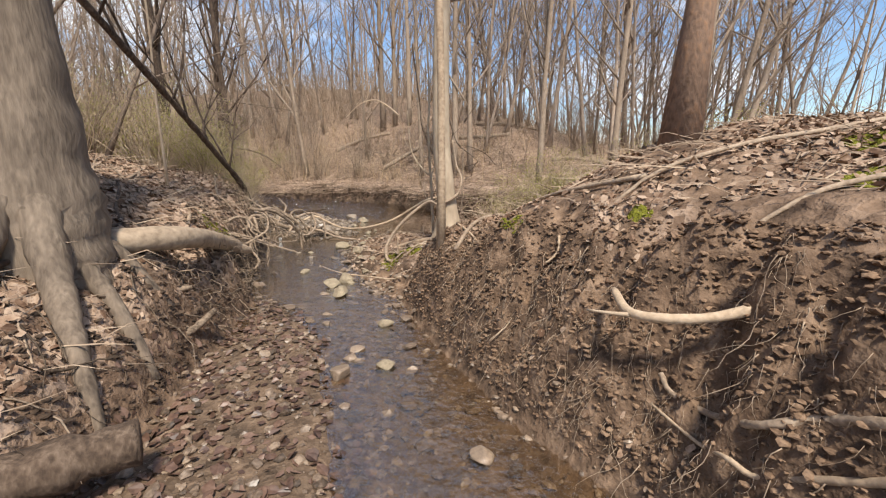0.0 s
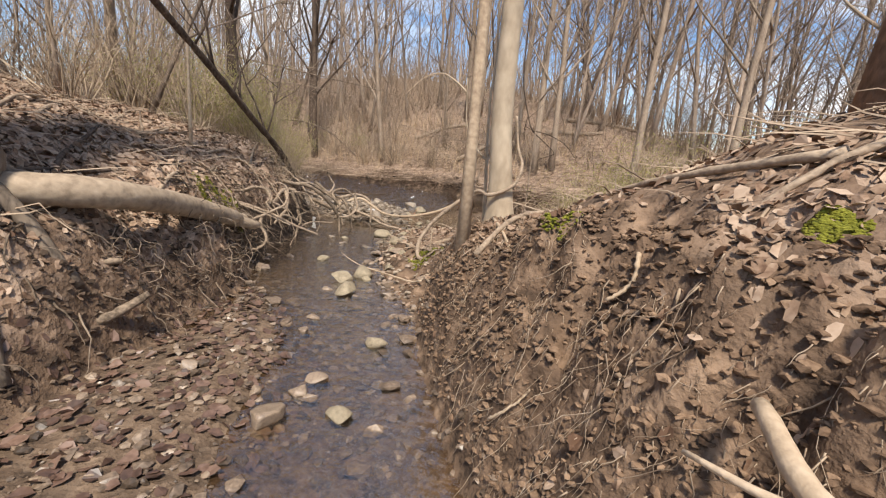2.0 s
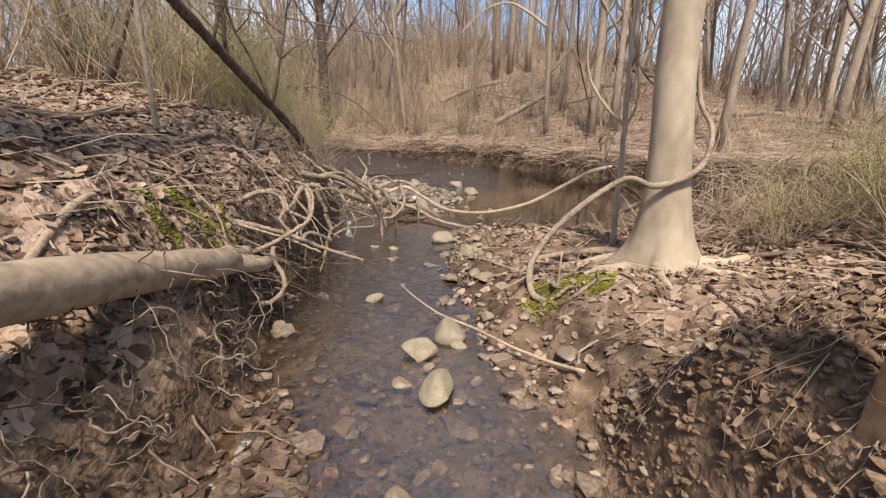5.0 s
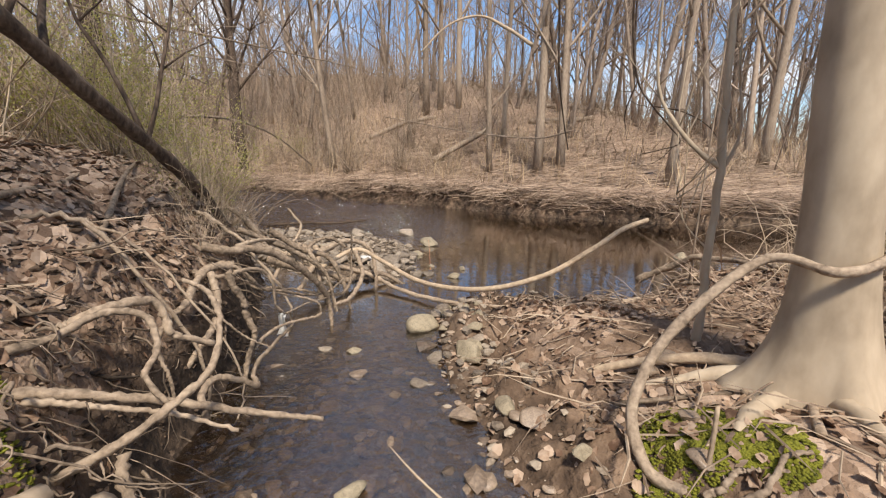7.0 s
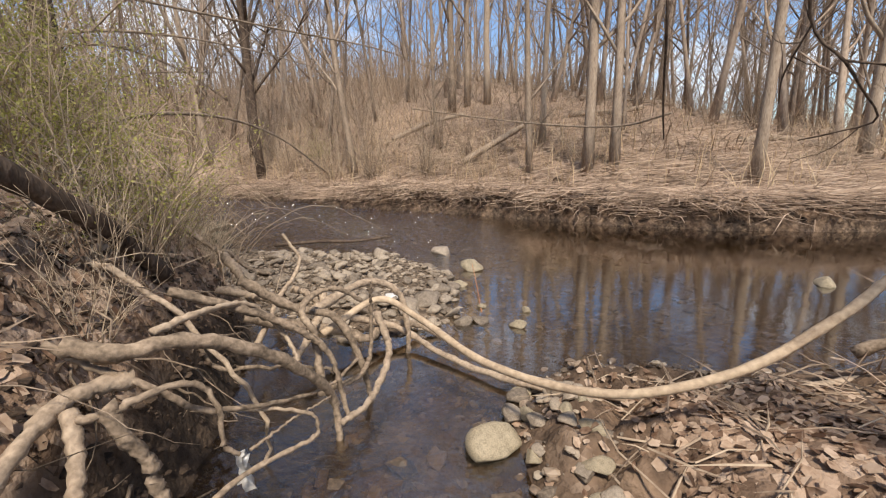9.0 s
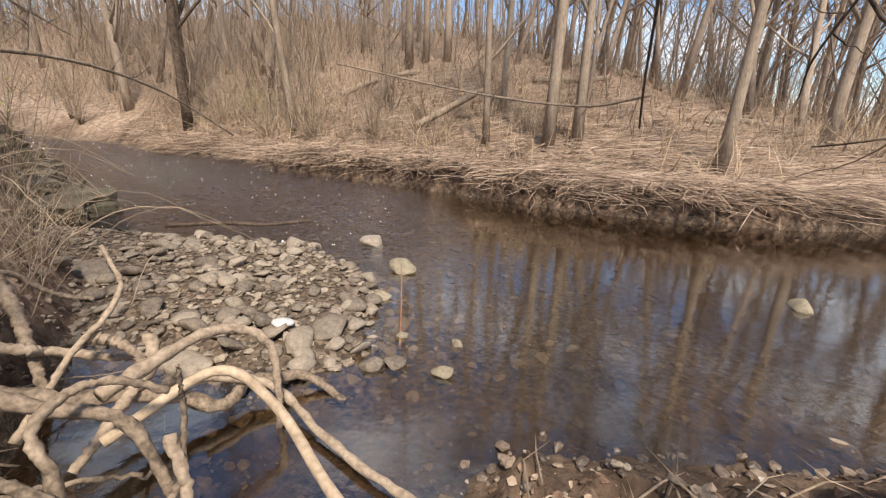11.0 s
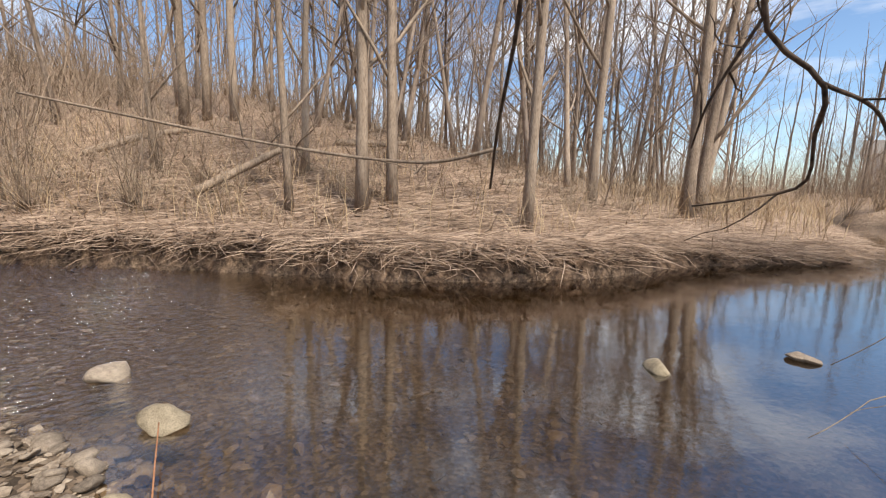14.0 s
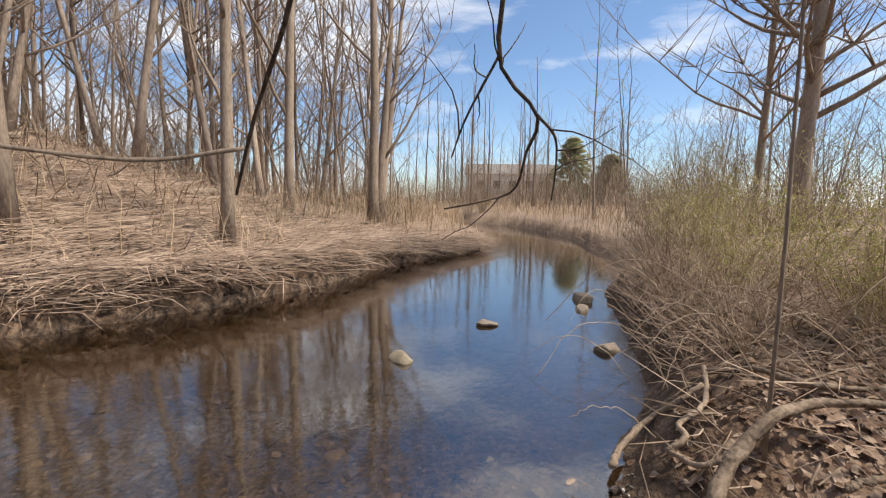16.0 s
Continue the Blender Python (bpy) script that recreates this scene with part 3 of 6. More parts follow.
def beech():
    root = new("beech_tree")
    x, y = 1.57, 7.0
    z = height(x, y)
    pts = bend([(0, 0, -0.2), (-0.01, 0.0, 0.25), (-0.05, 0.02, 0.9), (-0.11, 0.04, 1.7), (-0.1, 0.05, 3.2), (0.0, 0.05, 6), (0.15, 0, 10), (0.2, 0.1, 15)], 60)
    h = pts[:, 2]
    rad = 0.142 * (1 - 0.055 * np.maximum(h, 0)) + 0.2 * np.exp(-np.maximum(h + 0.05, 0) / 0.3)
    sides = 28
    ang = np.arange(sides) / sides * 6.283
    lobes = 1 + np.exp(-np.maximum(h, 0) / 0.22)[:, None] * (0.2 * np.cos(4 * ang + 0.6) + 0.14 * np.cos(7 * ang) + 0.08 * np.cos(11 * ang + 1))[None, :]
    ring = pts[:, None] + (rad[:, None] * lobes)[..., None] * np.stack([np.cos(ang), np.sin(ang), 0 * ang], -1)[None]
    faces = [(i * sides + j, i * sides + (j + 1) % sides, (i + 1) * sides + (j + 1) % sides, (i + 1) * sides + j) for i in range(59) for j in range(sides)]
    part("trunk", Shape().add(ring.reshape(-1, 3), faces), BARK_BEECH, root, "smooth pale trunk flaring into roots")
    gen = np.random.default_rng(4)
    crown = Shape()
    for i in range(16):
        a = gen.random() * 6.283
        k = 34 + int(gen.integers(0, 25))
        p = sprout(crown, pts[k], (math.cos(a), math.sin(a), 0.6), 3.0, 0.05, 0.01, gen, 6, 5, 0.15, 0.04)
        for _ in range(6):
            a = gen.random() * 6.283
            sprout(crown, p[int(gen.integers(2, 7))], (math.cos(a), math.sin(a), 0.5), 1.2, 0.015, 0.004, gen, 4, 3, 0.2)
    part("crown", crown, BARK_GREY, root)
    for k, (a, length, r) in enumerate(((3.3, 0.75, 0.075), (4.2, 0.6, 0.07), (5.2, 0.6, 0.06), (6.0, 0.8, 0.07), (0.7, 0.6, 0.07), (2.4, 0.8, 0.065))):
        line = []
        for t in np.linspace(0.12, 1, 7):
            px, py = t * length * math.cos(a + 0.35 * t) + 0.0, t * length * math.sin(a + 0.35 * t)
            line.append((px, py, height(x + px, y + py) - z + 0.06 * (1 - t) - 0.015))
        part("surface_root", limb(line, r, 0.018, 18, 8, 0.2, k), BARK_BEECH, root)
    root.matrix_basis = pose(x, y, z)
    tagged(root, "smooth pale beech tree with flared mossy root base", "tree")


beech()


def single(name, shape, material, label, category, group="", smooth=True):
    return tagged(part(name, shape, material, None, label, smooth), "", category, group)


# The vine that winds round the beech and droops into the moss, and the long vine slung across the brook.
single("climbing_vine", limb([(0.72, 6.55, 0.20), (0.60, 6.68, 0.22), (0.60, 6.85, 0.42), (0.82, 6.98, 0.72), (1.22, 7.03, 1.04), (1.40, 6.84, 1.03), (1.60, 6.83, 1.11), (1.72, 6.9, 1.22),
                              (1.77, 7.02, 1.42), (1.70, 7.14, 1.62), (1.64, 7.18, 2.0)], 0.028, 0.017, 70, 8, 0.15, 3), ROOT, "thick brown woody vine wound round a beech trunk", "vine")
single("slung_vine", limb([(-1.45, 9.15, 0.40), (-1.15, 9.45, 0.52), (-0.85, 9.33, 0.42), (-0.45, 8.85, 0.36), (0.05, 8.45, 0.42), (0.55, 8.38, 0.56), (0.95, 8.42, 0.78), (1.2, 8.5, 0.92), (1.45, 8.62, 0.98)],
                          0.024, 0.02, 60, 8, 0.1, 5), DEADWOOD, "long pale vine slung low across the brook", "vine")

# Slim young trees by the brook.
YOUNG = [((1.32, 4.62), 11, 9.0, 0.045, (0.02, 0.0), "slim pale sapling on the crumbling bank edge"),
         ((-2.65, 6.93), 13, 6.0, 0.022, (-0.03, 0.05), "thin pale sapling on the leafy bank"),
         ((1.95, 8.75), 14, 6.5, 0.010, (0.0, 0.0), "thin straight shoot above the tangled bank")]
for at, seed, tall, r, lean, label in YOUNG:
    tree("sapling", at, seed, tall, r, DEADWOOD if seed in (11, 13) else BARK_GREY, label, BARK_GREY, lean=lean, limbs=9 if seed != 11 else 5, twigs=3, fine=2, first=0.3 if seed != 11 else 0.6, flare=1.2)


def forked_sapling():
    root = new("sapling")
    part("trunk", limb([(1.35, 7.62, 0.2), (1.34, 7.61, 0.45), (1.33, 7.6, 0.8), (1.30, 7.56, 1.46), (1.27, 7.58, 2.1), (1.29, 7.6, 3.0), (1.2, 7.7, 4.4)], 0.032, 0.012, 40, 8, 0.16, 3, 0.012), BARK_BEECH, root)
    gen = np.random.default_rng(12)
    twigs = Shape()
    for line, r in (([(1.30, 7.56, 1.44), (1.2, 7.6, 1.52), (1.07, 7.66, 1.68), (0.97, 7.72, 1.92), (0.93, 7.7, 2.5)], 0.018), ([(1.31, 7.57, 1.4), (1.37, 7.54, 1.65), (1.33, 7.58, 2.05), (1.39, 7.62, 2.8)], 0.010), ([(1.33, 7.59, 0.95), (1.2, 7.65, 1.1), (1.12, 7.65, 1.28)], 0.006)):
        p = bend(line, 16)
        twigs.tube(p, np.linspace(r, r * 0.4, 16), 6, 0.2, 4)
        for _ in range(7):
            sprout(twigs, p[int(gen.integers(4, 16))], (gen.random() - 0.5, gen.random() - 0.5, 0.5), 0.5, 0.005, 0.002, gen, 4, 3, 0.3)
    part("crown", twigs, BARK_BEECH, root)
    tagged(root, "slim pale forked sapling beside the beech", "tree")


forked_sapling()


def leaning_trunk():
    root = new("leaning_tree")
    pts = [(-2.24, 8.95, 0.85), (-2.18, 8.42, 1.28), (-2.16, 7.55, 1.8), (-2.17, 6.75, 2.3), (-2.25, 5.1, 3.35), (-2.5, 3.4, 4.6)]
    part("trunk", limb(pts, 0.05, 0.036, 60, 12, 0.22, 9), BARK_DARK, root)
    gen = np.random.default_rng(8)
    twigs, line = Shape(), bend(pts, 40)
    for i in range(12):
        p = sprout(twigs, line[12 + int(gen.integers(0, 26))], (gen.random() - 0.6, gen.random() - 0.5, 0.7), 1.6, 0.02, 0.005, gen, 6, 4, 0.2)
        for _ in range(4):
            sprout(twigs, p[int(gen.integers(1, 7))], (gen.random() - 0.5, gen.random() - 0.5, 0.4), 0.6, 0.008, 0.003, gen, 3, 3, 0.3)
    part("crown", twigs, BARK_DARK, root)
    tagged(root, "dark rough-barked tree leaning low over the brook", "tree")


leaning_trunk()


def old_tree():
    """The big tree on the left bank, its roots spilling down to the gravel."""
    root = new("old_tree")
    x, y = -1.60, 3.45
    z = height(x, y)
    part("trunk", limb([(0, 0, -0.5), (0, 0, 0.1), (-0.02, 0.0, 0.8), (-0.08, 0.05, 2.4), (-0.1, 0.1, 6), (0, 0.1, 12)], 0.46, 0.22, 40, 20, 0.10, 2), BARK_OLD, root, "massive grey trunk")
    for k, (dx, dy, r) in enumerate(((0.75, -0.75, 0.13), (0.7, -0.2, 0.10), (0.55, 0.3, 0.07), (0.35, 0.7, 0.06), (0.2, -1.1, 0.12))):
        line = [(0.18 * dx, 0.18 * dy, 0.5), (0.5 * dx, 0.5 * dy, height(x + 0.5 * dx, y + 0.5 * dy) - z + 0.14), (0.8 * dx, 0.8 * dy, height(x + 0.8 * dx, y + 0.8 * dy) - z + 0.05),
                (dx * 1.15, dy * 1.15, height(x + dx * 1.15, y + dy * 1.15) - z - 0.02)]
        part("buttress_root", limb(line, r, 0.035, 18, 10, 0.2, k + 20), BARK_OLD, root)
    root.matrix_basis = pose(x, y, z)
    tagged(root, "massive old grey tree rooted in the brook bank", "tree")


old_tree()


def root_log():
    """The thick bare root that runs along the bank and ends in a fork."""
    root = new("forked_root")
    main = [(-1.72, 3.5, 1.0), (-1.3, 3.75, 1.08), (-1.02, 4.15, 1.04), (-1.08, 4.8, 0.90), (-1.21, 5.6, 0.68), (-1.29, 5.86, 0.60)]
    part("stem", limb(main, 0.115, 0.08, 40, 14, 0.07, 6), ROOT_SMOOTH, root)
    part("prong", limb([(-1.31, 5.82, 0.61), (-1.25, 5.98, 0.55), (-1.23, 6.1, 0.51), (-1.26, 6.2, 0.49)], 0.065, 0.045, 10, 9, 0.2, 7), ROOT_SMOOTH, root)
    part("prong", limb([(-1.33, 5.8, 0.62), (-1.38, 5.97, 0.62), (-1.34, 6.12, 0.58)], 0.06, 0.04, 8, 9, 0.2, 8), ROOT_SMOOTH, root)
    tagged(root, "thick bare tree root ending in a blunt fork", "root")


root_log()
single("bare_root", limb([(-1.49, 3.70, 0.90), (-1.36, 3.81, 0.82), (-1.29, 3.96, 0.76), (-1.20, 4.11, 0.70)], 0.075, 0.025, 20, 11, 0.15, 12), ROOT, "thick bare root broken off short on the bank", "root", "bare roots of the brook bank")
single("bare_root", limb([(-1.17, 3.53, 0.63), (-1.19, 3.74, 0.64), (-1.14, 3.94, 0.60), (-0.94, 4.09, 0.60)], 0.08, 0.018, 16, 11, 0.15, 13), ROOT, "thick bare root broken off short on the bank", "root", "bare roots of the brook bank")
single("bare_root", limb([(-1.26, 4.55, 0.61), (-1.15, 4.67, 0.60), (-1.08, 4.83, 0.60)], 0.035, 0.03, 12, 9, 0.2, 16), ROOT, "short stub of bare root below the log", "root", "bare roots of the brook bank")
single("drift_log", limb([(-1.13, 3.43, 0.19), (-1.05, 3.60, 0.21), (-0.93, 3.79, 0.25), (-0.84, 3.93, 0.30), (-0.77, 4.10, 0.38)], 0.055, 0.025, 22, 9, 0.2, 14), ROOT, "curved driftwood log at the foot of the bank", "log")
single("hollow_log", limb([(-1.3, 1.6, 0.28), (-0.75, 2.1, 0.30), (-0.35, 2.35, 0.30)], 0.13, 0.11, 14, 14, 0.2, 15), BARK_DARK, "dark rotten log lying on the gravel edge", "log")

# The root tangle that hangs over the brook's mouth.
def bare_root(r, line):
    """One gnarled root of the tangle over the brook's mouth, thinning towards its tip."""
    seed = int(1000 * abs(line[0][0] + line[1][1])) % 977
    single("bare_root", limb(line, r, r * 0.55, 48, 9, 0.3, seed, 0.008), ROOT, "gnarled bare root arching out of the eroded bank", "root", "bare roots of the brook bank")


bare_root(0.034, [(-1.90, 7.98, 0.87), (-1.76, 8.02, 0.83), (-1.64, 8.13, 0.82), (-1.52, 8.27, 0.75), (-1.40, 8.45, 0.59), (-1.30, 8.62, 0.39), (-1.26, 8.73, 0.20), (-1.24, 8.70, 0.04), (-1.23, 8.68, -0.08)])
bare_root(0.015, [(-1.96, 7.97, 0.89), (-1.84, 8.01, 0.78), (-1.69, 8.05, 0.69), (-1.61, 8.17, 0.52), (-1.48, 8.31, 0.44), (-1.39, 8.55, 0.33), (-1.28, 8.75, 0.29), (-1.16, 8.88, 0.37)])
bare_root(0.032, [(-1.74, 8.05, 0.72), (-1.80, 7.95, 0.74), (-1.83, 7.85, 0.73), (-1.81, 7.68, 0.68), (-1.80, 7.57, 0.61), (-1.83, 7.47, 0.57), (-1.86, 7.42, 0.53)])
bare_root(0.016, [(-1.90, 7.84, 0.73), (-1.76, 7.84, 0.70), (-1.68, 7.88, 0.70), (-1.63, 7.95, 0.71), (-1.56, 8.10, 0.67), (-1.50, 8.13, 0.55), (-1.48, 8.10, 0.41), (-1.45, 8.14, 0.34)])
bare_root(0.026, [(-1.79, 7.85, 0.72), (-1.72, 7.77, 0.58), (-1.70, 7.71, 0.49), (-1.69, 7.63, 0.43), (-1.68, 7.52, 0.40), (-1.72, 7.46, 0.33), (-1.77, 7.38, 0.21)])
bare_root(0.028, [(-1.70, 7.88, 0.72), (-1.66, 7.88, 0.61), (-1.62, 7.91, 0.50), (-1.61, 7.91, 0.39), (-1.56, 7.89, 0.30), (-1.56, 7.88, 0.24), (-1.58, 7.81, 0.12), (-1.59, 7.74, -0.04)])
bare_root(0.013, [(-1.57, 7.89, 0.16), (-1.54, 8.00, 0.20), (-1.47, 8.16, 0.22), (-1.34, 8.37, 0.19), (-1.27, 8.48, 0.19), (-1.28, 8.49, 0.27), (-1.35, 8.45, 0.33), (-1.50, 8.35, 0.40), (-1.61, 8.17, 0.52)])
bare_root(0.007, [(-1.46, 8.23, 0.29), (-1.35, 8.44, 0.30), (-1.25, 8.70, 0.26)])
bare_root(0.009, [(-1.75, 7.62, 0.60), (-1.66, 7.69, 0.46), (-1.57, 7.77, 0.31), (-1.44, 7.85, 0.19)])
bare_root(0.018, [(-1.78, 8.22, 0.82), (-1.72, 8.43, 0.82), (-1.66, 8.73, 0.75), (-1.53, 8.80, 0.56), (-1.41, 8.68, 0.46)])
bare_root(0.026, [(-1.79, 6.72, 0.80), (-1.77, 6.76, 0.81), (-1.69, 6.82, 0.85), (-1.64, 6.92, 0.85), (-1.60, 7.02, 0.82), (-1.57, 7.03, 0.74), (-1.54, 7.01, 0.67), (-1.49, 7.04, 0.63), (-1.41, 7.13, 0.56)])
bare_root(0.012, [(-1.57, 7.02, 0.71), (-1.58, 6.96, 0.62), (-1.52, 6.92, 0.52), (-1.47, 6.87, 0.47), (-1.45, 6.83, 0.37)])
bare_root(0.021, [(-1.71, 6.43, 0.71), (-1.53, 6.50, 0.66), (-1.29, 6.62, 0.56), (-1.09, 6.75, 0.43), (-0.81, 6.89, 0.30)])
bare_root(0.014, [(-1.64, 6.40, 0.70), (-1.51, 6.47, 0.64), (-1.39, 6.52, 0.59), (-1.27, 6.58, 0.53), (-1.05, 6.60, 0.45)])
bare_root(0.016, [(-1.20, 6.65, 0.46), (-1.27, 6.76, 0.52), (-1.25, 6.87, 0.52), (-1.16, 6.91, 0.48), (-1.13, 6.96, 0.43), (-1.17, 7.01, 0.47), (-1.14, 7.13, 0.53), (-1.12, 7.39, 0.53)])
bare_root(0.02, [(-1.29, 6.34, 0.55), (-1.27, 6.30, 0.48), (-1.18, 6.24, 0.38), (-1.14, 6.19, 0.31), (-1.20, 6.10, 0.23), (-1.30, 6.02, 0.24), (-1.33, 5.92, 0.26), (-1.40, 5.79, 0.16), (-1.40, 5.71, 0.06)])
bare_root(0.018, [(-1.56, 6.27, 0.46), (-1.35, 6.35, 0.55), (-1.20, 6.48, 0.64), (-1.15, 6.65, 0.70), (-1.18, 6.79, 0.84), (-1.29, 6.91, 0.91), (-1.45, 7.01, 0.93)])
bare_root(0.018, [(-1.81, 6.36, 0.85), (-1.71, 6.56, 0.83), (-1.62, 6.73, 0.87), (-1.48, 6.78, 0.85), (-1.36, 6.66, 0.76), (-1.35, 6.56, 0.70), (-1.22, 6.49, 0.63)])
bare_root(0.02, [(-1.99, 9.34, 0.22), (-1.95, 9.50, 0.36), (-1.93, 9.64, 0.47), (-1.89, 9.84, 0.57), (-1.88, 9.98, 0.68), (-1.97, 10.08, 0.75), (-2.09, 10.18, 0.85)])
bare_root(0.038, [(-1.69, 9.86, 0.46), (-1.64, 9.77, 0.35), (-1.66, 9.66, 0.29), (-1.67, 9.54, 0.25), (-1.68, 9.38, 0.19), (-1.72, 9.28, 0.12)])
bare_root(0.03, [(-1.87, 9.74, 0.51), (-1.77, 9.75, 0.47), (-1.68, 9.75, 0.37), (-1.66, 9.68, 0.29)])
bare_root(0.042, [(-2.06, 9.38, 0.43), (-1.91, 9.47, 0.35), (-1.78, 9.57, 0.28), (-1.65, 9.67, 0.22), (-1.49, 9.73, 0.17), (-1.35, 9.74, 0.10), (-1.28, 9.81, 0.09), (-1.25, 9.94, 0.13), (-1.11, 9.97, 0.12), (-0.97, 10.05, 0.09), (-0.83, 10.02, 0.03), (-0.69, 9.94, -0.02)])
bare_root(0.032, [(-2.34, 9.55, 0.57), (-2.16, 9.65, 0.49), (-2.10, 9.72, 0.44), (-1.92, 9.82, 0.35), (-1.82, 9.89, 0.30)])
bare_root(0.04, [(-2.49, 9.94, 0.73), (-2.33, 9.84, 0.62), (-2.19, 9.72, 0.45), (-2.10, 9.64, 0.27)])
bare_root(0.02, [(-2.49, 9.94, 0.73), (-2.50, 10.04, 0.73), (-2.43, 10.13, 0.59), (-2.35, 10.18, 0.53), (-2.26, 10.25, 0.48)])
bare_root(0.03, [(-2.92, 9.91, 1.06), (-2.79, 9.92, 0.98), (-2.60, 9.93, 0.83), (-2.49, 9.94, 0.73)])
bare_root(0.024, [(-1.05, 8.95, 0.62), (-0.98, 8.85, 0.42), (-1.03, 8.6, 0.3), (-1.12, 8.4, 0.3)])
bare_root(0.032, [(-1.55, 9.3, 0.5), (-1.3, 9.75, 0.55), (-1.08, 9.85, 0.44), (-1.0, 9.75, 0.2), (-1.0, 9.7, -0.05)])
bare_root(0.024, [(-1.9, 8.5, 0.9), (-1.55, 8.75, 0.66), (-1.3, 8.8, 0.45), (-1.2, 8.75, 0.1)])
bare_root(0.032, [(-1.85, 9.0, 0.8), (-1.6, 9.1, 0.6), (-1.35, 9.15, 0.5), (-1.2, 9.1, 0.22), (-1.15, 9.1, -0.05)])
bare_root(0.024, [(-1.35, 8.79, 0.2), (-1.39, 8.88, 0.49), (-1.48, 8.95, 0.63), (-1.44, 9.08, 0.69), (-1.31, 9.12, 0.7), (-1.2, 9.2, 0.6)])
bare_root(0.0176, [(-1.32, 8.8, 0.23), (-1.2, 8.95, 0.21), (-1.14, 9.07, 0.29), (-1.14, 9.17, 0.51), (-1.13, 9.17, 0.73)])
bare_root(0.03, [(-1.45, 9.8, 0.25), (-1.1, 9.9, 0.12), (-0.7, 9.55, 0.05), (-0.2, 9.15, 0.06), (0.35, 8.95, 0.08)])


for k in range(5):
    gen = np.random.default_rng(500 + k)
    y = 5.6 + 4.2 * (k + gen.random()) / 5
    x = np.interp(y, [5.4, 6.7, 8, 9.9], [-1.3, -1.85, -2.15, -2.0]) - 0.25 * gen.random()
    z = height(x, y)
    reach, drift = 0.35 + 0.45 * gen.random(), 1.5 * (gen.random() - 0.5)
    line = [(x - 0.2, y - 0.5 * drift, height(x - 0.2, y - 0.5 * drift) + 0.02), (x, y, z + 0.06), (x + 0.4 * reach, y + 0.3 * drift, z * 0.85 + 0.02), (x + 0.8 * reach, y + 0.9 * drift, z * 0.5), (x + reach, y + 1.1 * drift, z * 0.2), (x + 0.9 * reach, y + 1.5 * drift, -0.04)]
    r = 0.007 + 0.012 * gen.random() ** 2
    single("bare_root", limb(line, r, r * 0.5, 26, 7, 0.25, 500 + k, 0.03), ROOT, "crooked bare root dropping from the bank to the water", "root", "bare roots of the brook bank")


def rootlets():
    gen = np.random.default_rng(77)
    web = Shape()
    for _ in range(230):
        y = 1.5 + 8.6 * gen.random() ** 0.8
        edge = np.interp(y, [1.5, 5.2, 6.6, 8, 10], [-0.6, -0.75, -1.25, -1.5, -1.45])
        x = edge - 0.15 - 0.75 * gen.random()
        z = height(x, y) + 0.02
        sprout(web, (x, y, z), (0.9 * gen.random() + 0.1, (gen.random() - 0.5) * 1.6, -0.25), 0.25 + 0.5 * gen.random(), 0.002 + 0.008 * gen.random() ** 2, 0.0015, gen, 9, 4, 0.42, -0.10)
    for _ in range(140):
        y = 4.1 + 2.5 * gen.random()
        edge = np.interp(y, [4.1, 5.4, 6.6], [-0.78, -0.95, -1.45])
        x = edge - 0.05 - 0.3 * gen.random()
        sprout(web, (x, y, height(x, y) + 0.05), (0.6, (gen.random() - 0.5) * 2.2, 0.2 * gen.random()), 0.2 + 0.35 * gen.random(), 0.003 + 0.007 * gen.random() ** 2, 0.0025, gen, 14, 5, 0.8, -0.1)
    tagged(part("root_web", web, ROOT_WEB), "mat of thin bare roots hanging from the bank", "roots", kind="stuff")
    hair = Shape()
    for _ in range(1700):
        y = 1.2 + 4.2 * gen.random()
        edge = np.interp(y, [0, 2.1, 2.74, 3.6, 4.5, 5.3], [2.35, 2.15, 1.77, 1.42, 1.22, 0.95])
        x = edge + 0.05 + 0.5 * gen.random()
        z = height(x, y) + 0.03
        sprout(hair, (x, y, z), (-0.25, (gen.random() - 0.5) * 0.7, -1), 0.08 + 0.34 * gen.random() ** 2, 0.0013 + 0.0022 * gen.random() ** 2, 0.0008, gen, 6, 3, 0.5, -0.1)
    tagged(part("root_hair", hair, TWIG), "fine dry root hairs on the raw earth bank", "roots", kind="stuff")


rootlets()

# Branches caught on the raw right bank.
single("fallen_branch", Shape().tube(bend([(2.22, 2.62, 0.97), (2.18, 2.29, 0.95), (2.45, 2.1, 1.0), (2.75, 2.05, 1.12), (2.95, 2.1, 1.24)], 22), np.linspace(0.022, 0.03, 22), 8, 0.15, 3)
       .tube(bend([(2.02, 2.5, 0.90), (2.1, 2.36, 0.93), (2.2, 2.28, 0.95)], 8), np.linspace(0.006, 0.014, 8), 6, 0.1, 4), DEADWOOD, "pale barkless fallen branch propped on the earth bank", "branch")
single("fallen_branch", limb([(2.34, 2.28, 0.63), (2.36, 2.20, 0.56), (2.45, 2.02, 0.55), (2.39, 1.72, 0.71), (2.51, 1.60, 0.81), (2.54, 1.44, 0.90), (2.58, 1.36, 0.94)], 0.012, 0.024, 26, 8, 0.25, 5), ROOT, "brown broken branch low on the bank", "branch")
single("fallen_branch", limb([(2.28, 2.24, 0.48), (2.35, 1.98, 0.45), (2.31, 1.74, 0.55), (2.37, 1.66, 0.53), (2.43, 1.49, 0.66), (2.49, 1.37, 0.75), (2.52, 1.29, 0.83)], 0.007, 0.018, 24, 8, 0.2, 6), DEADWOOD, "long pale branch at the foot of the bank", "branch")
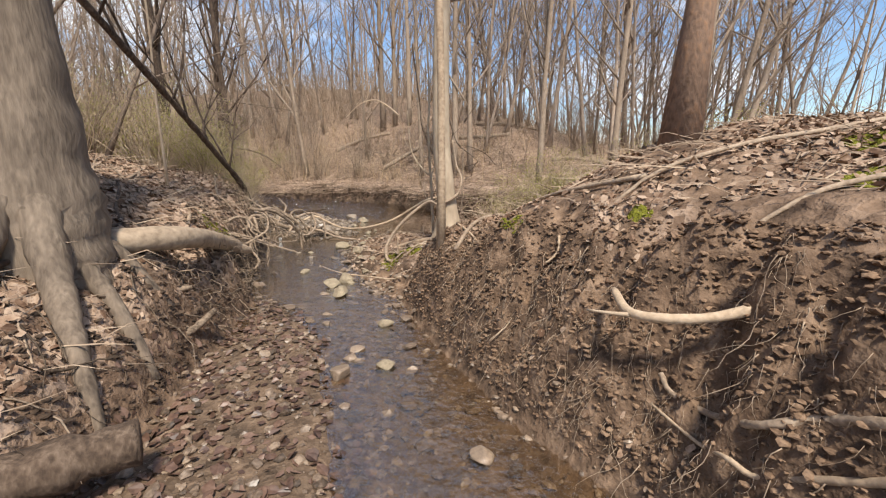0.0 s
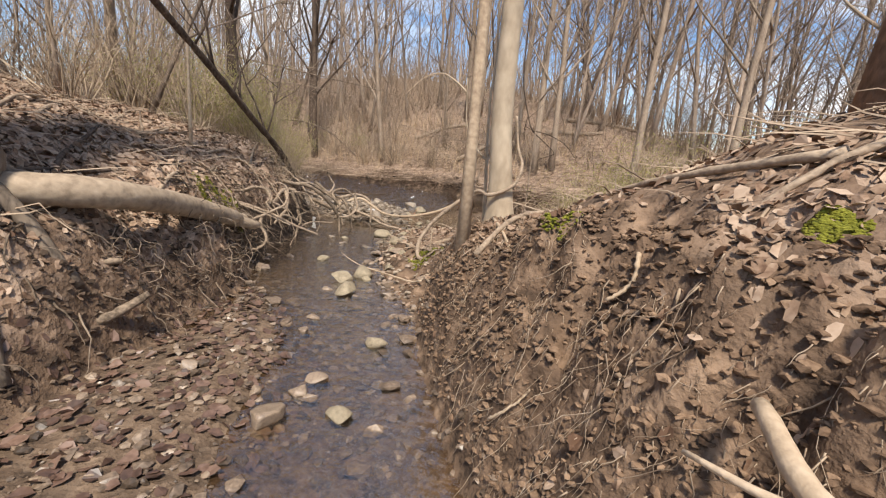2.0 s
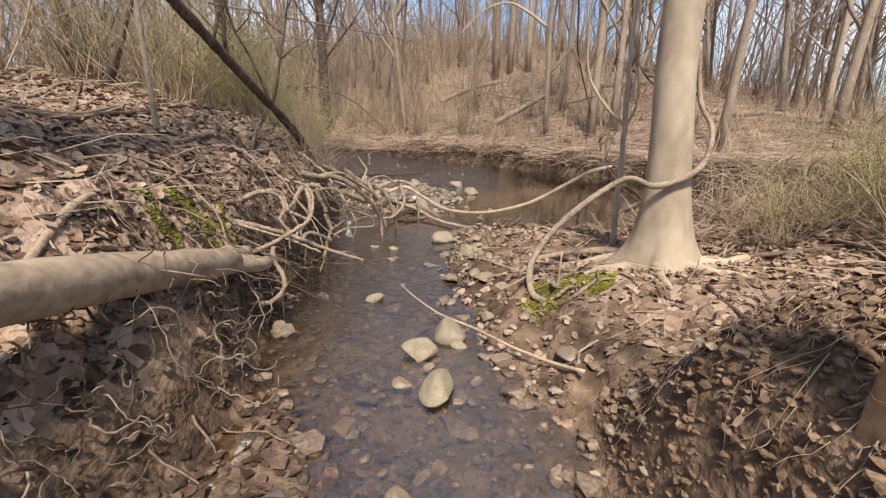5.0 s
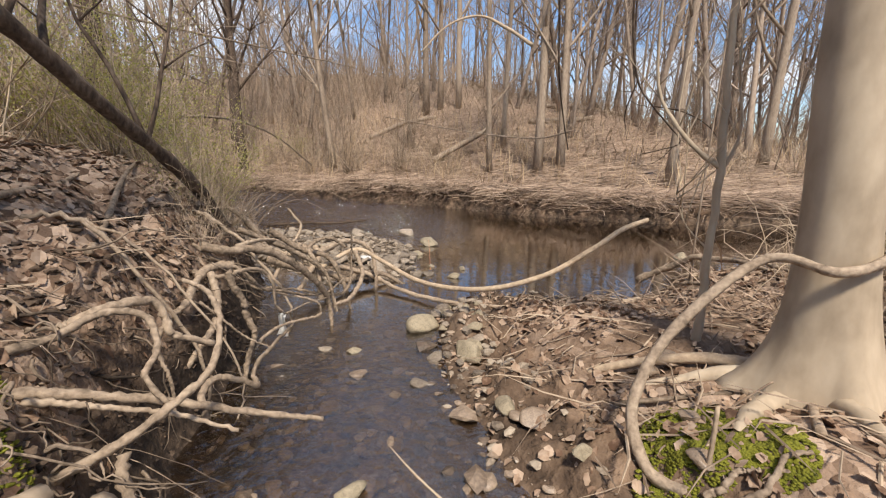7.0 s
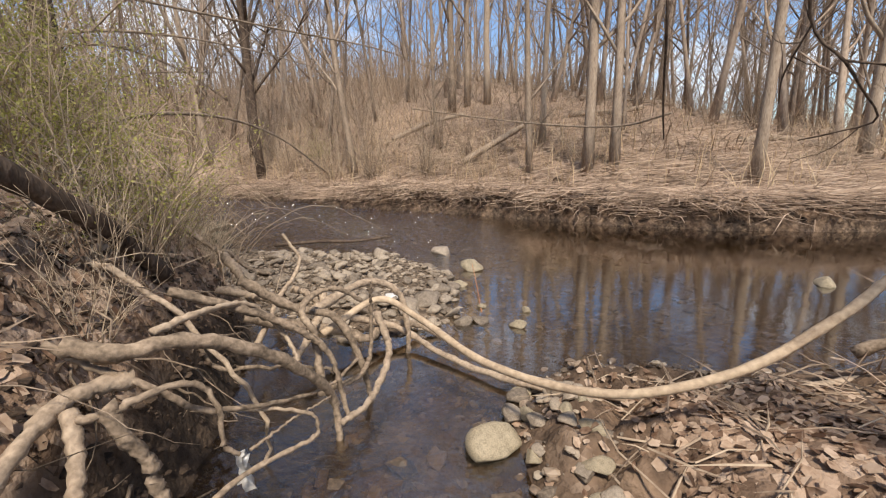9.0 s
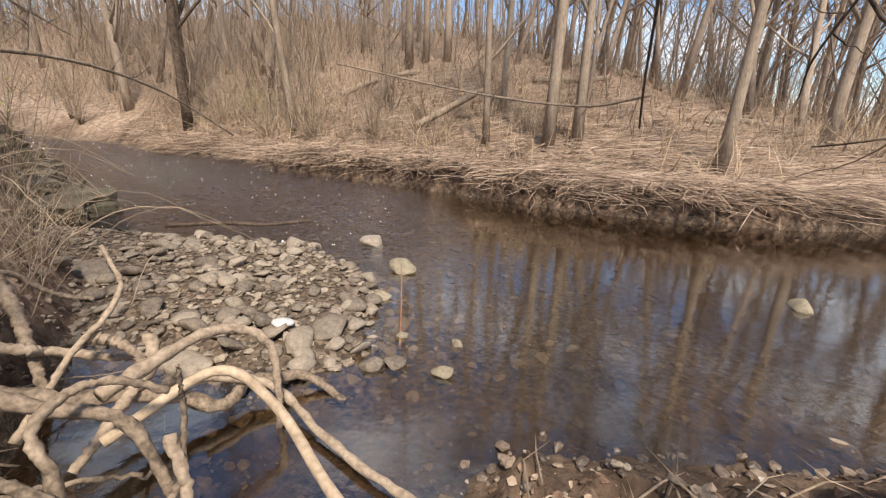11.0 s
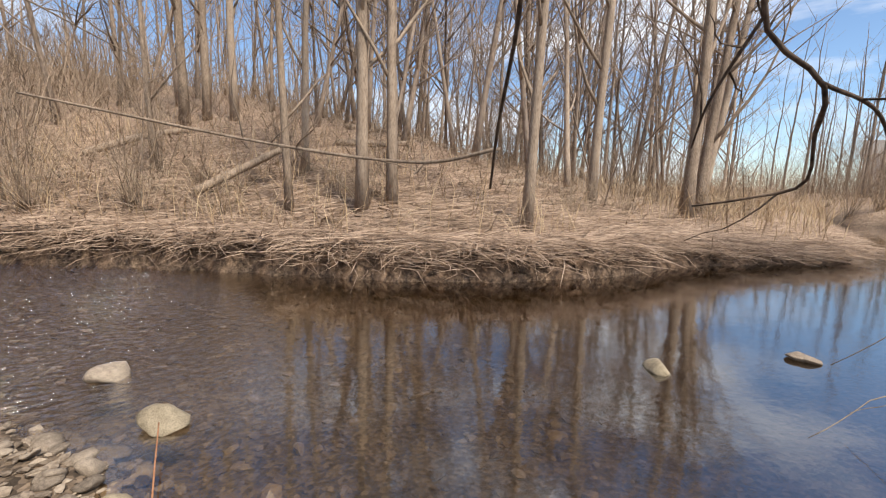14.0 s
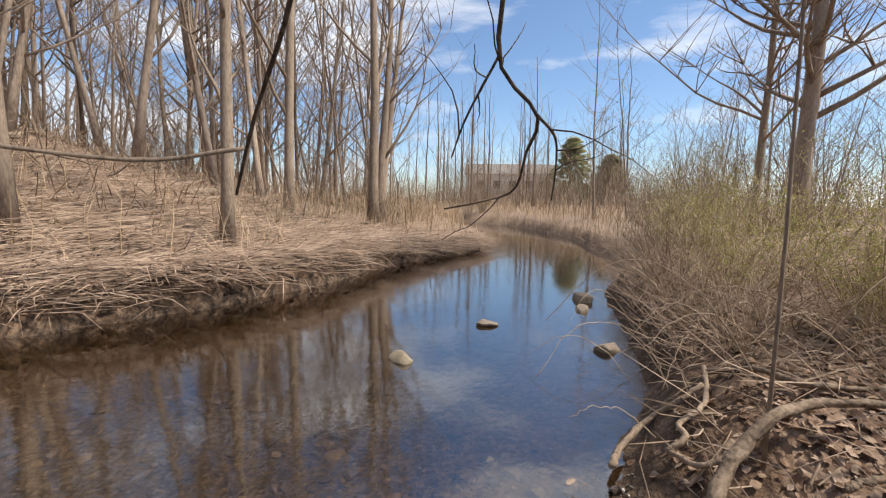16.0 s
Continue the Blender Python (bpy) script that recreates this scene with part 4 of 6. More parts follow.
single("hanging_root", limb([(1.52, 4.95, 1.02), (1.62, 4.4, 0.98), (1.70, 3.95, 0.84), (1.68, 3.75, 0.6), (1.60, 3.55, 0.32), (1.55, 3.4, 0.06)], 0.013, 0.008, 30, 6, 0.15, 7), DEADWOOD, "long thin root trailing down the raw bank", "root")
for r, line in ((0.013, [(2.21, 3.59, 1.16), (2.14, 3.38, 1.14), (2.13, 3.34, 1.08), (2.10, 3.32, 1.02), (2.03, 3.32, 0.96)]),
                (0.009, [(2.37, 3.40, 1.29), (2.30, 3.23, 1.24), (2.27, 3.18, 1.17), (2.19, 3.08, 1.08), (2.17, 3.06, 0.98), (2.08, 2.97, 0.93), (2.04, 3.00, 0.86)]),
                (0.006, [(2.18, 3.06, 1.03), (2.22, 3.02, 1.08), (2.22, 2.95, 1.14)]),
                (0.010, [(2.02, 3.01, 0.80), (2.06, 2.95, 0.83), (2.10, 2.92, 0.88), (2.14, 2.88, 0.92), (2.16, 2.83, 0.97)]),
                (0.007, [(1.62, 3.29, 0.37), (1.67, 3.25, 0.44), (1.74, 3.25, 0.51), (1.77, 3.24, 0.57)])):
    single("hanging_root", limb(line, r, r * 0.6, 30, 7, 0.25, int(1000 * r), 0.006), DEADWOOD, "thin pale root curling out of the raw bank", "root", "roots of the raw bank")
single("fallen_branch", limb([(2.35, 3.9, 1.28), (2.7, 3.75, 1.45), (3.2, 3.6, 1.62), (3.7, 3.6, 1.72)], 0.03, 0.022, 20, 8, 0.2, 8), BARK_DARK, "dark rotten branch on the leafy bank top", "branch")
single("fallen_branch", limb([(-0.52, 7.01, 0.06), (-0.34, 6.77, 0.06), (-0.07, 6.49, 0.06), (0.22, 6.29, 0.07), (0.47, 6.01, 0.12), (0.70, 5.86, 0.13), (0.85, 5.67, 0.21)], 0.004, 0.012, 28, 7, 0.2, 9), DEADWOOD, "long pale stick lying across the stones", "branch")
single("fallen_branch", limb([(0.55, 8.62, 0.04), (0.9, 8.95, 0.07), (1.3, 9.05, 0.07), (1.75, 9.1, 0.12)], 0.022, 0.03, 18, 8, 0.2, 10), ROOT, "waterlogged branch lying in the creek edge", "branch")
single("fallen_branch", limb([(0.55, 7.55, 0.16), (0.9, 7.45, 0.30), (1.2, 7.35, 0.38), (1.4, 7.2, 0.42)], 0.022, 0.04, 18, 8, 0.15, 21), DEADWOOD, "pale bare root reaching out from the beech", "root")
single("fallen_branch", limb([(-0.05, 7.75, 0.02), (0.25, 7.8, 0.08), (0.5, 7.9, 0.14), (0.62, 8.1, 0.2)], 0.006, 0.012, 16, 6, 0.15, 22), DEADWOOD, "thin crooked stick on the muddy shelf", "branch")
single("fallen_branch", limb([(-0.46, 11.9, 0.13), (-0.44, 11.5, 0.10), (-0.42, 11.1, 0.05), (-0.40, 10.55, 0.0)], 0.004, 0.006, 14, 6, 0.1, 23), matter("reddish stick", [(0.2, 0.09, 0.05), (0.36, 0.18, 0.1), (0.45, 0.25, 0.15)], 8), "thin reddish stick leaning on a creek stone", "branch")
single("fallen_branch", limb([(-3.6, 13.25, 0.12), (-2.9, 13.3, 0.16), (-2.3, 13.2, 0.18), (-1.7, 13.25, 0.24)], 0.03, 0.02, 16, 7, 0.2, 24), BARK_DARK, "dark sodden branch across the gravel bar", "branch")
for r, line in ((0.020, [(1.23, 7.02, 0.36), (1.35, 7.10, 0.37), (1.53, 7.21, 0.39), (1.78, 7.19, 0.41), (2.01, 7.12, 0.46), (2.14, 7.21, 0.50), (2.38, 7.43, 0.52), (2.48, 7.39, 0.56)]),
                (0.016, [(0.73, 6.49, 0.25), (0.78, 6.48, 0.30), (0.84, 6.50, 0.35), (0.92, 6.49, 0.37)]),
                (0.014, [(0.83, 6.44, 0.27), (0.91, 6.43, 0.35), (1.01, 6.50, 0.41), (1.11, 6.50, 0.44)])):
    single("bare_root", limb(line, r, r * 0.6, 26, 8, 0.25, int(2000 * r), 0.01), ROOT, "crooked surface root winding round the beech foot", "root", "roots at the beech foot")
SNAGS = [[(1.61, 9.02, 0.33), (1.75, 8.95, 0.44), (1.87, 8.84, 0.54), (1.95, 8.71, 0.64), (2.08, 8.54, 0.66), (2.09, 8.37, 0.69), (2.16, 8.18, 0.68)],
         [(2.08, 9.13, 0.28), (2.11, 9.04, 0.37), (2.20, 9.06, 0.39), (2.34, 8.93, 0.45), (2.60, 8.86, 0.45), (2.89, 8.82, 0.50)],
         [(2.21, 9.38, 0.06), (2.42, 9.32, 0.08), (2.63, 9.15, 0.19), (2.59, 9.00, 0.36), (2.64, 8.87, 0.47)],
         [(2.07, 9.11, 0.29), (1.94, 9.02, 0.32), (1.93, 8.94, 0.37), (2.00, 8.86, 0.45)],
         [(1.75, 8.54, 0.45), (1.79, 8.47, 0.48), (1.83, 8.33, 0.51)],
         [(2.85, 8.84, 0.47), (2.69, 8.61, 0.59), (2.40, 8.45, 0.64), (2.42, 8.13, 0.66)]]
for k, line in enumerate(SNAGS):
    single("bare_root", limb(line, (0.036, 0.016, 0.022, 0.014, 0.014, 0.02)[k], 0.016, 24, 8, 0.22, 140 + k, 0.01), ROOT, "grey bare root bending down the brushy bank", "root", "bare roots of the creek bank")
single("upright_stick", limb([(0.77, 6.56, 0.18), (0.775, 6.56, 0.4), (0.78, 6.57, 0.58)], 0.011, 0.008, 10, 6, 0.2, 5), DEADWOOD, "thin dead stick standing in the moss", "stick")
for k in range(26):
    gen = np.random.default_rng(300 + k)
    x, y = (-1.4 - 2.2 * gen.random(), 2.0 + 6.5 * gen.random()) if k < 16 else (1.2 + 2.3 * gen.random(), 2.0 + 6 * gen.random())
    a, n = gen.random() * 3.14 if k > 15 else 1.9 + 0.9 * (gen.random() - 0.5), 0.5 + 0.9 * gen.random()
    line = [(x + t * n * math.cos(a) + 0.1 * (gen.random() - 0.5), y + t * n * math.sin(a), height(x + t * n * math.cos(a), y + t * n * math.sin(a)) + 0.025) for t in (-1, -0.5, 0, 0.5, 1)]
    single("fallen_branch", limb(line, 0.022, 0.012, 18, 7, 0.2, k), ROOT if k % 3 else BARK_DARK, "grey fallen branch half sunk in dead leaves", "branch", "branches on the leafy banks")

# ---- stones ----
NAMED = [(0.72, 4.56, 0.24, 0), (0.07, 5.62, 0.34, 0), (0.04, 6.31, 0.34, 0), (-0.09, 6.0, 0.33, 0), (0.29, 6.5, 0.19, 0), (0.42, 6.0, 0.20, 1), (-0.68, 6.75, 0.22, 0), (-1.1, 6.72, 0.12, 1), (-0.27, 3.84, 0.17, 1),
         (0.44, 3.52, 0.32, 1), (0.8, 3.66, 0.22, 0), (0.5, 3.98, 0.19, 1), (0.25, 3.74, 0.13, 1), (0.12, 6.16, 0.16, 0), (0.55, 3.8, 0.12, 1), (1.44, 2.52, 0.2, 1), (0.48, 3.8, 0.2, 1)]
NAMED += [(-0.41, 8.64, 0.34, 0), (-0.05, 8.03, 0.36, 0), (-0.93, 8.18, 0.15, 0), (-1.18, 8.23, 0.14, 1), (-0.05, 9.12, 0.18, 1), (-0.3, 8.08, 0.16, 1), (-0.30, 8.86, 0.2, 1), (-0.18, 8.72, 0.16, 1), (-0.24, 8.5, 0.15, 0),
          (0.1, 7.3, 0.17, 0), (0.22, 7.15, 0.24, 1), (-0.4, 7.7, 0.16, 1), (0.3, 6.05, 0.13, 1), (0.38, 6.8, 0.16, 0), (0.80, 5.95, 0.22, 1), (0.95, 7.4, 0.2, 1), (1.1, 7.45, 0.22, 1)]
NAMED += [(-0.46, 12.1, 0.42, 0), (-0.58, 10.26, 0.2, 1), (-0.43, 10.33, 0.2, 1), (-0.1, 10.2, 0.2, 0), (-0.92, 10.64, 0.36, 1), (-1.07, 10.4, 0.36, 1), (-0.61, 11.38, 0.22, 0), (-0.88, 13.05, 0.4, 1), (-4.6, 12.6, 0.5, 1),
          (-3.43, 11.75, 0.5, 1), (-1.72, 10.2, 0.42, 1), (0.03, 10.55, 0.14, 0), (-0.39, 10.68, 0.13, 0), (3.33, 11.3, 0.28, 0), (4.88, 10.85, 0.36, 1), (6.9, 9.75, 0.6, 1), (4.5, 9.4, 0.4, 1), (6.2, 9.7, 0.36, 1)]
NAMED += [(-0.35 + 0.5 * random.random(), 7.8 + 1.4 * random.random(), 0.07 + 0.13 * random.random(), k % 4) for k in range(30)]
NAMED += [(0.1 + 0.5 * random.random() - 0.25 * (k % 2), 5.5 + 1.7 * random.random(), 0.06 + 0.1 * random.random(), 1) for k in range(18)]
NAMED += [(-0.4 + 0.8 * random.random() + 0.12 * (6 - k / 4), 7.0 - 3.6 * k / 26, 0.05 + 0.12 * random.random() ** 2, 1) for k in range(26)]
PEBBLES = [pebble(k, 0.5 + 0.05 * (k % 4), BALL_3).mesh("stone", ROCK) for k in range(8)]
WET = [pebble(k + 40, 0.5, BALL_3).mesh("stone", WET_STONE) for k in range(4)]
PALE = [pebble(k + 20, 0.62, BALL_3).mesh("stone", ROCK_PALE) for k in range(3)]
for k, (x, y, size, kind) in enumerate(NAMED):
    st = new("stone", PALE[k % 3] if kind == 0 else WET[k % 4] if y < 7.6 else PEBBLES[k % 8])
    z = max(height(x, y), 0.0 if y > 9.9 else -0.03)
    st.matrix_basis = pose(x, y, z + (0.16 if y < 9.3 else 0.06) * size, 5 * math.sin(k * 5), 5 * math.cos(k * 3), k * 67) @ Matrix.Diagonal((size, size, size, 1))
    tagged(st, "pale yellowish rounded stone standing out of the brook" if kind == 0 else "grey-brown worn stone in shallow water", "stone", "stones in the brook")


def gravel_bar():
    """Cobbles of the bar: the nearest as pieces, the rest joined."""
    gen = np.random.default_rng(5)
    bar = tagged(new("gravel_bar"), "bar of loose grey-brown cobbles in the creek", "gravel bar", kind="structure")
    shared = [pebble(60 + k, 0.42, BALL_2, 11).mesh("cobble", ROCK, True) for k in range(12)]
    count = 0
    while count < 300:
        x, y = -3.6 + 3.4 * gen.random(), 9.9 + 3.5 * gen.random()
        if float(outline(np.array([x]), np.array([y]), BAR)[0]) > 0.12:
            continue
        size = 0.11 + 0.2 * gen.random() ** 2
        ob = new("cobble", shared[count % 12])
        ob.parent = bar
        ob.matrix_basis = pose(x, y, height(x, y) + 0.13 * size, 14 * gen.normal(), 14 * gen.normal(), 360 * gen.random()) @ Matrix.Diagonal((size, size, size, 1))
        count += 1


def joined_stones(name, count, area, sizes, seed, label, material=COBBLE, sink=0.12, test=None):
    gen = np.random.default_rng(seed)
    out = Shape()
    shapes = [pebble(90 + k, 0.45, BALL_1, 9).v[0] for k in range(10)]
    (x0, y0), (x1, y1) = area
    xs, ys = x0 + (x1 - x0) * gen.random(count * 4), y0 + (y1 - y0) * gen.random(count * 4)
    zs, ss = land(xs, ys)
    keep = np.flatnonzero(test(xs, ys, ss))[:count]
    for i in keep:
        size = sizes[0] + (sizes[1] - sizes[0]) * gen.random() ** 2.5
        a = gen.random() * 6.283
        rot = np.array([[math.cos(a), -math.sin(a), 0], [math.sin(a), math.cos(a), 0], [0.3 * gen.normal() * 0.4, 0.3 * gen.normal() * 0.4, 1]])
        out.add(shapes[int(gen.integers(0, 10))] * size @ rot.T + (xs[i], ys[i], zs[i] + sink * size), BALL_1[1])
    return tagged(part(name, out, material, smooth=False), label, "gravel", kind="stuff")


in_bar = lambda x, y, s: outline(x, y, BAR) < 0.25
joined_stones("bar_gravel", 3200, ((-5.6, 9.8), (-0.2, 13.9)), (0.03, 0.14), 21, "small loose gravel between the cobbles of the bar", test=in_bar)
joined_stones("brook_gravel", 4200, ((-1.4, 1.0), (2.2, 9.6)), (0.018, 0.12), 22, "wet pebbles scattered over the brook bed", WET_STONE, test=lambda x, y, s: (s < 0.08))
joined_stones("brook_cobbles", 280, ((-1.5, 2.6), (1.2, 9.5)), (0.06, 0.24), 28, "dark wet cobbles half sunk in the brook", WET_STONE, 0.2, lambda x, y, s: (s < -0.05) & (outline(x, y, STRAND) > -0.1))
joined_stones("shelf_gravel", 350, ((-0.4, 5.0), (1.3, 9.5)), (0.015, 0.13), 24, "small stones set in the muddy shelf", test=lambda x, y, s: (s > -0.1) & (s < 0.45))
joined_stones("bank_clods", 12000, ((0.9, 0.6), (3.2, 5.6)), (0.010, 0.075), 25, "crumbled clods on the raw earth bank", EARTH, 0.05, lambda x, y, s: (s > 0.02) & (s < 0.75))
# Shade below the hanging roots, put into the clods' dark colour.
joined_stones("root_bank_clods", 4500, ((-2.6, 1.0), (-0.5, 10.3)), (0.02, 0.09), 26, "crumbled clods darkened as shade under the hanging roots", SHADED_DAMP, 0.05, lambda x, y, s: (s > 0.0) & (s < 0.55))
# Dark for wet earth and for the shade of the drooping stalks.
joined_stones("far_bank_clods", 1000, ((-9, 13), (15, 23)), (0.06, 0.24), 27, "crumbled earth along the far waterline, darkened for wet and shade", SHADED_DAMP, 0.1, lambda x, y, s: (s > 0.0) & (s < 0.35) & (far_side(x, y) > 0.5))
joined_stones("creek_gravel", 1500, ((-6, 9.5), (6, 19)), (0.04, 0.2), 23, "stones on the bed of the shallow creek", material=WET_STONE, test=lambda x, y, s: (s < -0.1) & (outline(x, y, BAR) > 0) & (x < 2.6))

# The stacked mossy ledge by the creek upstream.
def slab(seed):
    """A broken flat slab: a box with uneven, chipped edges."""
    gen = np.random.default_rng(seed)
    bm = bmesh.new()
    bmesh.ops.create_cube(bm, size=1)
    bmesh.ops.subdivide_edges(bm, edges=bm.edges[:], cuts=4, use_grid_fill=True)
    v = np.array([p.co[:] for p in bm.verts])
    f = [tuple(q.index for q in p.verts) for p in bm.faces]
    bm.free()
    v += 0.07 * (gen.random(v.shape) - 0.5)
    v[:, 0] += 0.25 * v[:, 1] * (gen.random() - 0.5) + 0.08 * np.sin(7 * v[:, 1] + seed)
    v[:, 1] += 0.10 * np.sin(6 * v[:, 0] + 2 * seed)
    v[:, 2] *= 0.36 + 0.08 * gen.random()
    return Shape().add(v, f)


LEDGE_MESH = [slab(130 + k).mesh("ledge_rock", LEDGE, False) for k in range(6)]
gen = np.random.default_rng(66)
for k in range(40):
    t, tier = gen.random(), k % 4
    x, y = -5.7 - 4.2 * t - 0.32 * tier, 14.0 + 4.2 * t - 0.15 * tier
    st = new("ledge_rock", LEDGE_MESH[k % 6])
    size = 0.6 + 0.6 * gen.random()
    st.matrix_basis = pose(x, y, 0.05 + 0.3 * tier, 5 * gen.normal(), 5 * gen.normal(), 45 + 25 * gen.normal()) @ Matrix.Diagonal((size * 1.3, size, size * 0.85, 1))
    tagged(st, "dark mossy slab in the stacked creek ledge", "rock", "ledge rocks upstream")

# ---- moss ----
for k, (x, y, r) in enumerate(((0.68, 6.55, 0.17), (0.86, 6.82, 0.22), (1.02, 6.55, 0.13), (1.88, 3.81, 0.10), (-1.58, 5.95, 0.13), (-1.52, 6.12, 0.12), (-1.52, 5.62, 0.1), (-1.75, 6.35, 0.08), (3.45, 2.36, 0.17), (3.95, 2.9, 0.16), (2.53, 2.98, 0.07), (1.0, 6.7, 0.2), (0.75, 6.75, 0.14))):
    gen = np.random.default_rng(k)
    tuft = Shape()
    for _ in range(int(120 + 5200 * r)):
        a, d = gen.random() * 6.283, r * math.sqrt(gen.random())
        px, py = x + d * math.cos(a), y + d * math.sin(a)
        tuft.add(BALL_1[0] * (0.004 + 0.005 * gen.random()) * np.array([1.4, 1.4, 0.7]) + (px, py, height(px, py) + 0.003), BALL_1[1])
    tagged(single("moss_patch", tuft, MOSS, "bright yellow-green moss cushion on bare earth", "moss", "moss patches"), kind="stuff")

# ---- leaf litter, straw and brush ----


def leaves(name, count, area, seed, label, sizes=(0.035, 0.09), test=None, material=LITTER, tilt=0.45, thick=0.012):
    gen = np.random.default_rng(seed)
    (x0, y0), (x1, y1) = area
    xs, ys = x0 + (x1 - x0) * gen.random(count * 3), y0 + (y1 - y0) * gen.random(count * 3)
    zs, ss = land(xs, ys)
    keep = np.flatnonzero(test(xs, ys, ss, gen.random(count * 3)))[:count]
    xs, ys, zs, n = xs[keep], ys[keep], zs[keep], len(keep)
    gx = (land(xs + 0.04, ys)[0] - land(xs - 0.04, ys)[0]) / 0.08
    gy = (land(xs, ys + 0.04)[0] - land(xs, ys - 0.04)[0]) / 0.08
    size, a = sizes[0] + (sizes[1] - sizes[0]) * gen.random(n), gen.random(n) * 6.283
    u = np.stack([np.cos(a), np.sin(a), np.clip(gx, -2, 2) * np.cos(a) + np.clip(gy, -2, 2) * np.sin(a) + tilt * gen.normal(size=n) * 0.6], -1)
    v = np.stack([-np.sin(a), np.cos(a), -np.clip(gx, -2, 2) * np.sin(a) + np.clip(gy, -2, 2) * np.cos(a) + tilt * gen.normal(size=n) * 0.6], -1)
    u /= np.linalg.norm(u, axis=1)[:, None]
    v /= np.linalg.norm(v, axis=1)[:, None]
    w = np.cross(u, v)
    c = np.stack([xs, ys, zs + thick * (0.4 + 1.6 * gen.random(n))], -1)
    curl, curl2 = 0.16 * gen.normal(size=(n, 1)) * size[:, None], 0.16 * gen.normal(size=(n, 1)) * size[:, None]
    s1, wide = size[:, None], (0.28 + 0.2 * gen.random(n))[:, None]
    pts = [c - u * s1 * 0.5, c - u * s1 * 0.12 + v * s1 * wide + w * curl, c + u * s1 * 0.25 + v * s1 * wide * 0.8 + w * curl, c + u * s1 * 0.55,
           c + u * s1 * 0.25 - v * s1 * wide * 0.8 + w * curl2, c - u * s1 * 0.12 - v * s1 * wide + w * curl2]
    verts = np.stack(pts, 1).reshape(-1, 3)
    base = np.arange(n)[:, None] * 6
    faces = np.concatenate([base + [0, 1, 2, 3], base + [0, 3, 4, 5]]).tolist()
    out = Shape()
    out.v, out.f, out.count = [verts], faces, n * 6
    return tagged(part(name, out, material, smooth=False), label, "leaves", kind="stuff")


patchy = lambda x, y, lo, hi: step(rough(x, y, 1.3, 4, 71), lo, hi)
leaves("leaf_litter", 27000, ((-7, 0.5), (-0.9, 12.4)), 31, "brown dead leaves covering the sloping bank", (0.03, 0.08), tilt=0.65, test=lambda x, y, s, r: (s > 0.08 + 0.16 * r) & (outline(x, y, BAR) > 0) & (r < (0.25 + 0.75 * patchy(x, y, -0.5, 0.0)) * np.exp(-np.maximum(s - 2.5, 0) / 2.5)))
leaves("leaf_litter", 22000, ((0.2, 0.3), (6.5, 9.2)), 32, "brown dead leaves on the beech bank", (0.025, 0.07), tilt=0.75, test=lambda x, y, s, r: (s > np.interp(y, [2.6, 3.3, 4.5], [1.0, 0.7, 0.2])) & (r < (0.2 + 0.8 * patchy(x, y, -0.45, 0.05)) * (0.2 + 0.8 * step(s, 0.3, 0.7)) * (1 - 0.85 * np.exp(-((x - 1.2) ** 2 + (y - 5.95) ** 2) / 1.3)) * (1 - 0.6 * np.exp(-((x - 0.4) ** 2 + (y - 7.7) ** 2) / 0.5))))
leaves("wet_leaves", 1300, ((-1.1, 1.0), (1.6, 6.0)), 33, "wet dead leaves pressed into the gravel", (0.04, 0.09), test=lambda x, y, s, r: (s < 0.15) & (outline(x, y, STRAND) < 0.1), material=WET_LITTER, tilt=0.25)
leaves("bank_leaves", 1500, ((-0.4, 5.0), (2.4, 9.3)), 34, "scattered dead leaves on the muddy shelf", (0.03, 0.075), test=lambda x, y, s, r: (s > -0.05) & (s < 0.7) & (r < 0.3))


leaves("bank_pocket_leaves", 2600, ((1.0, 1.0), (3.2, 5.4)), 35, "dead leaves caught on the raw earth bank", (0.025, 0.06), test=lambda x, y, s, r: (s > 0.03) & (s < 0.9) & (r < patchy(x, y, -0.3, 0.3)), tilt=0.9)


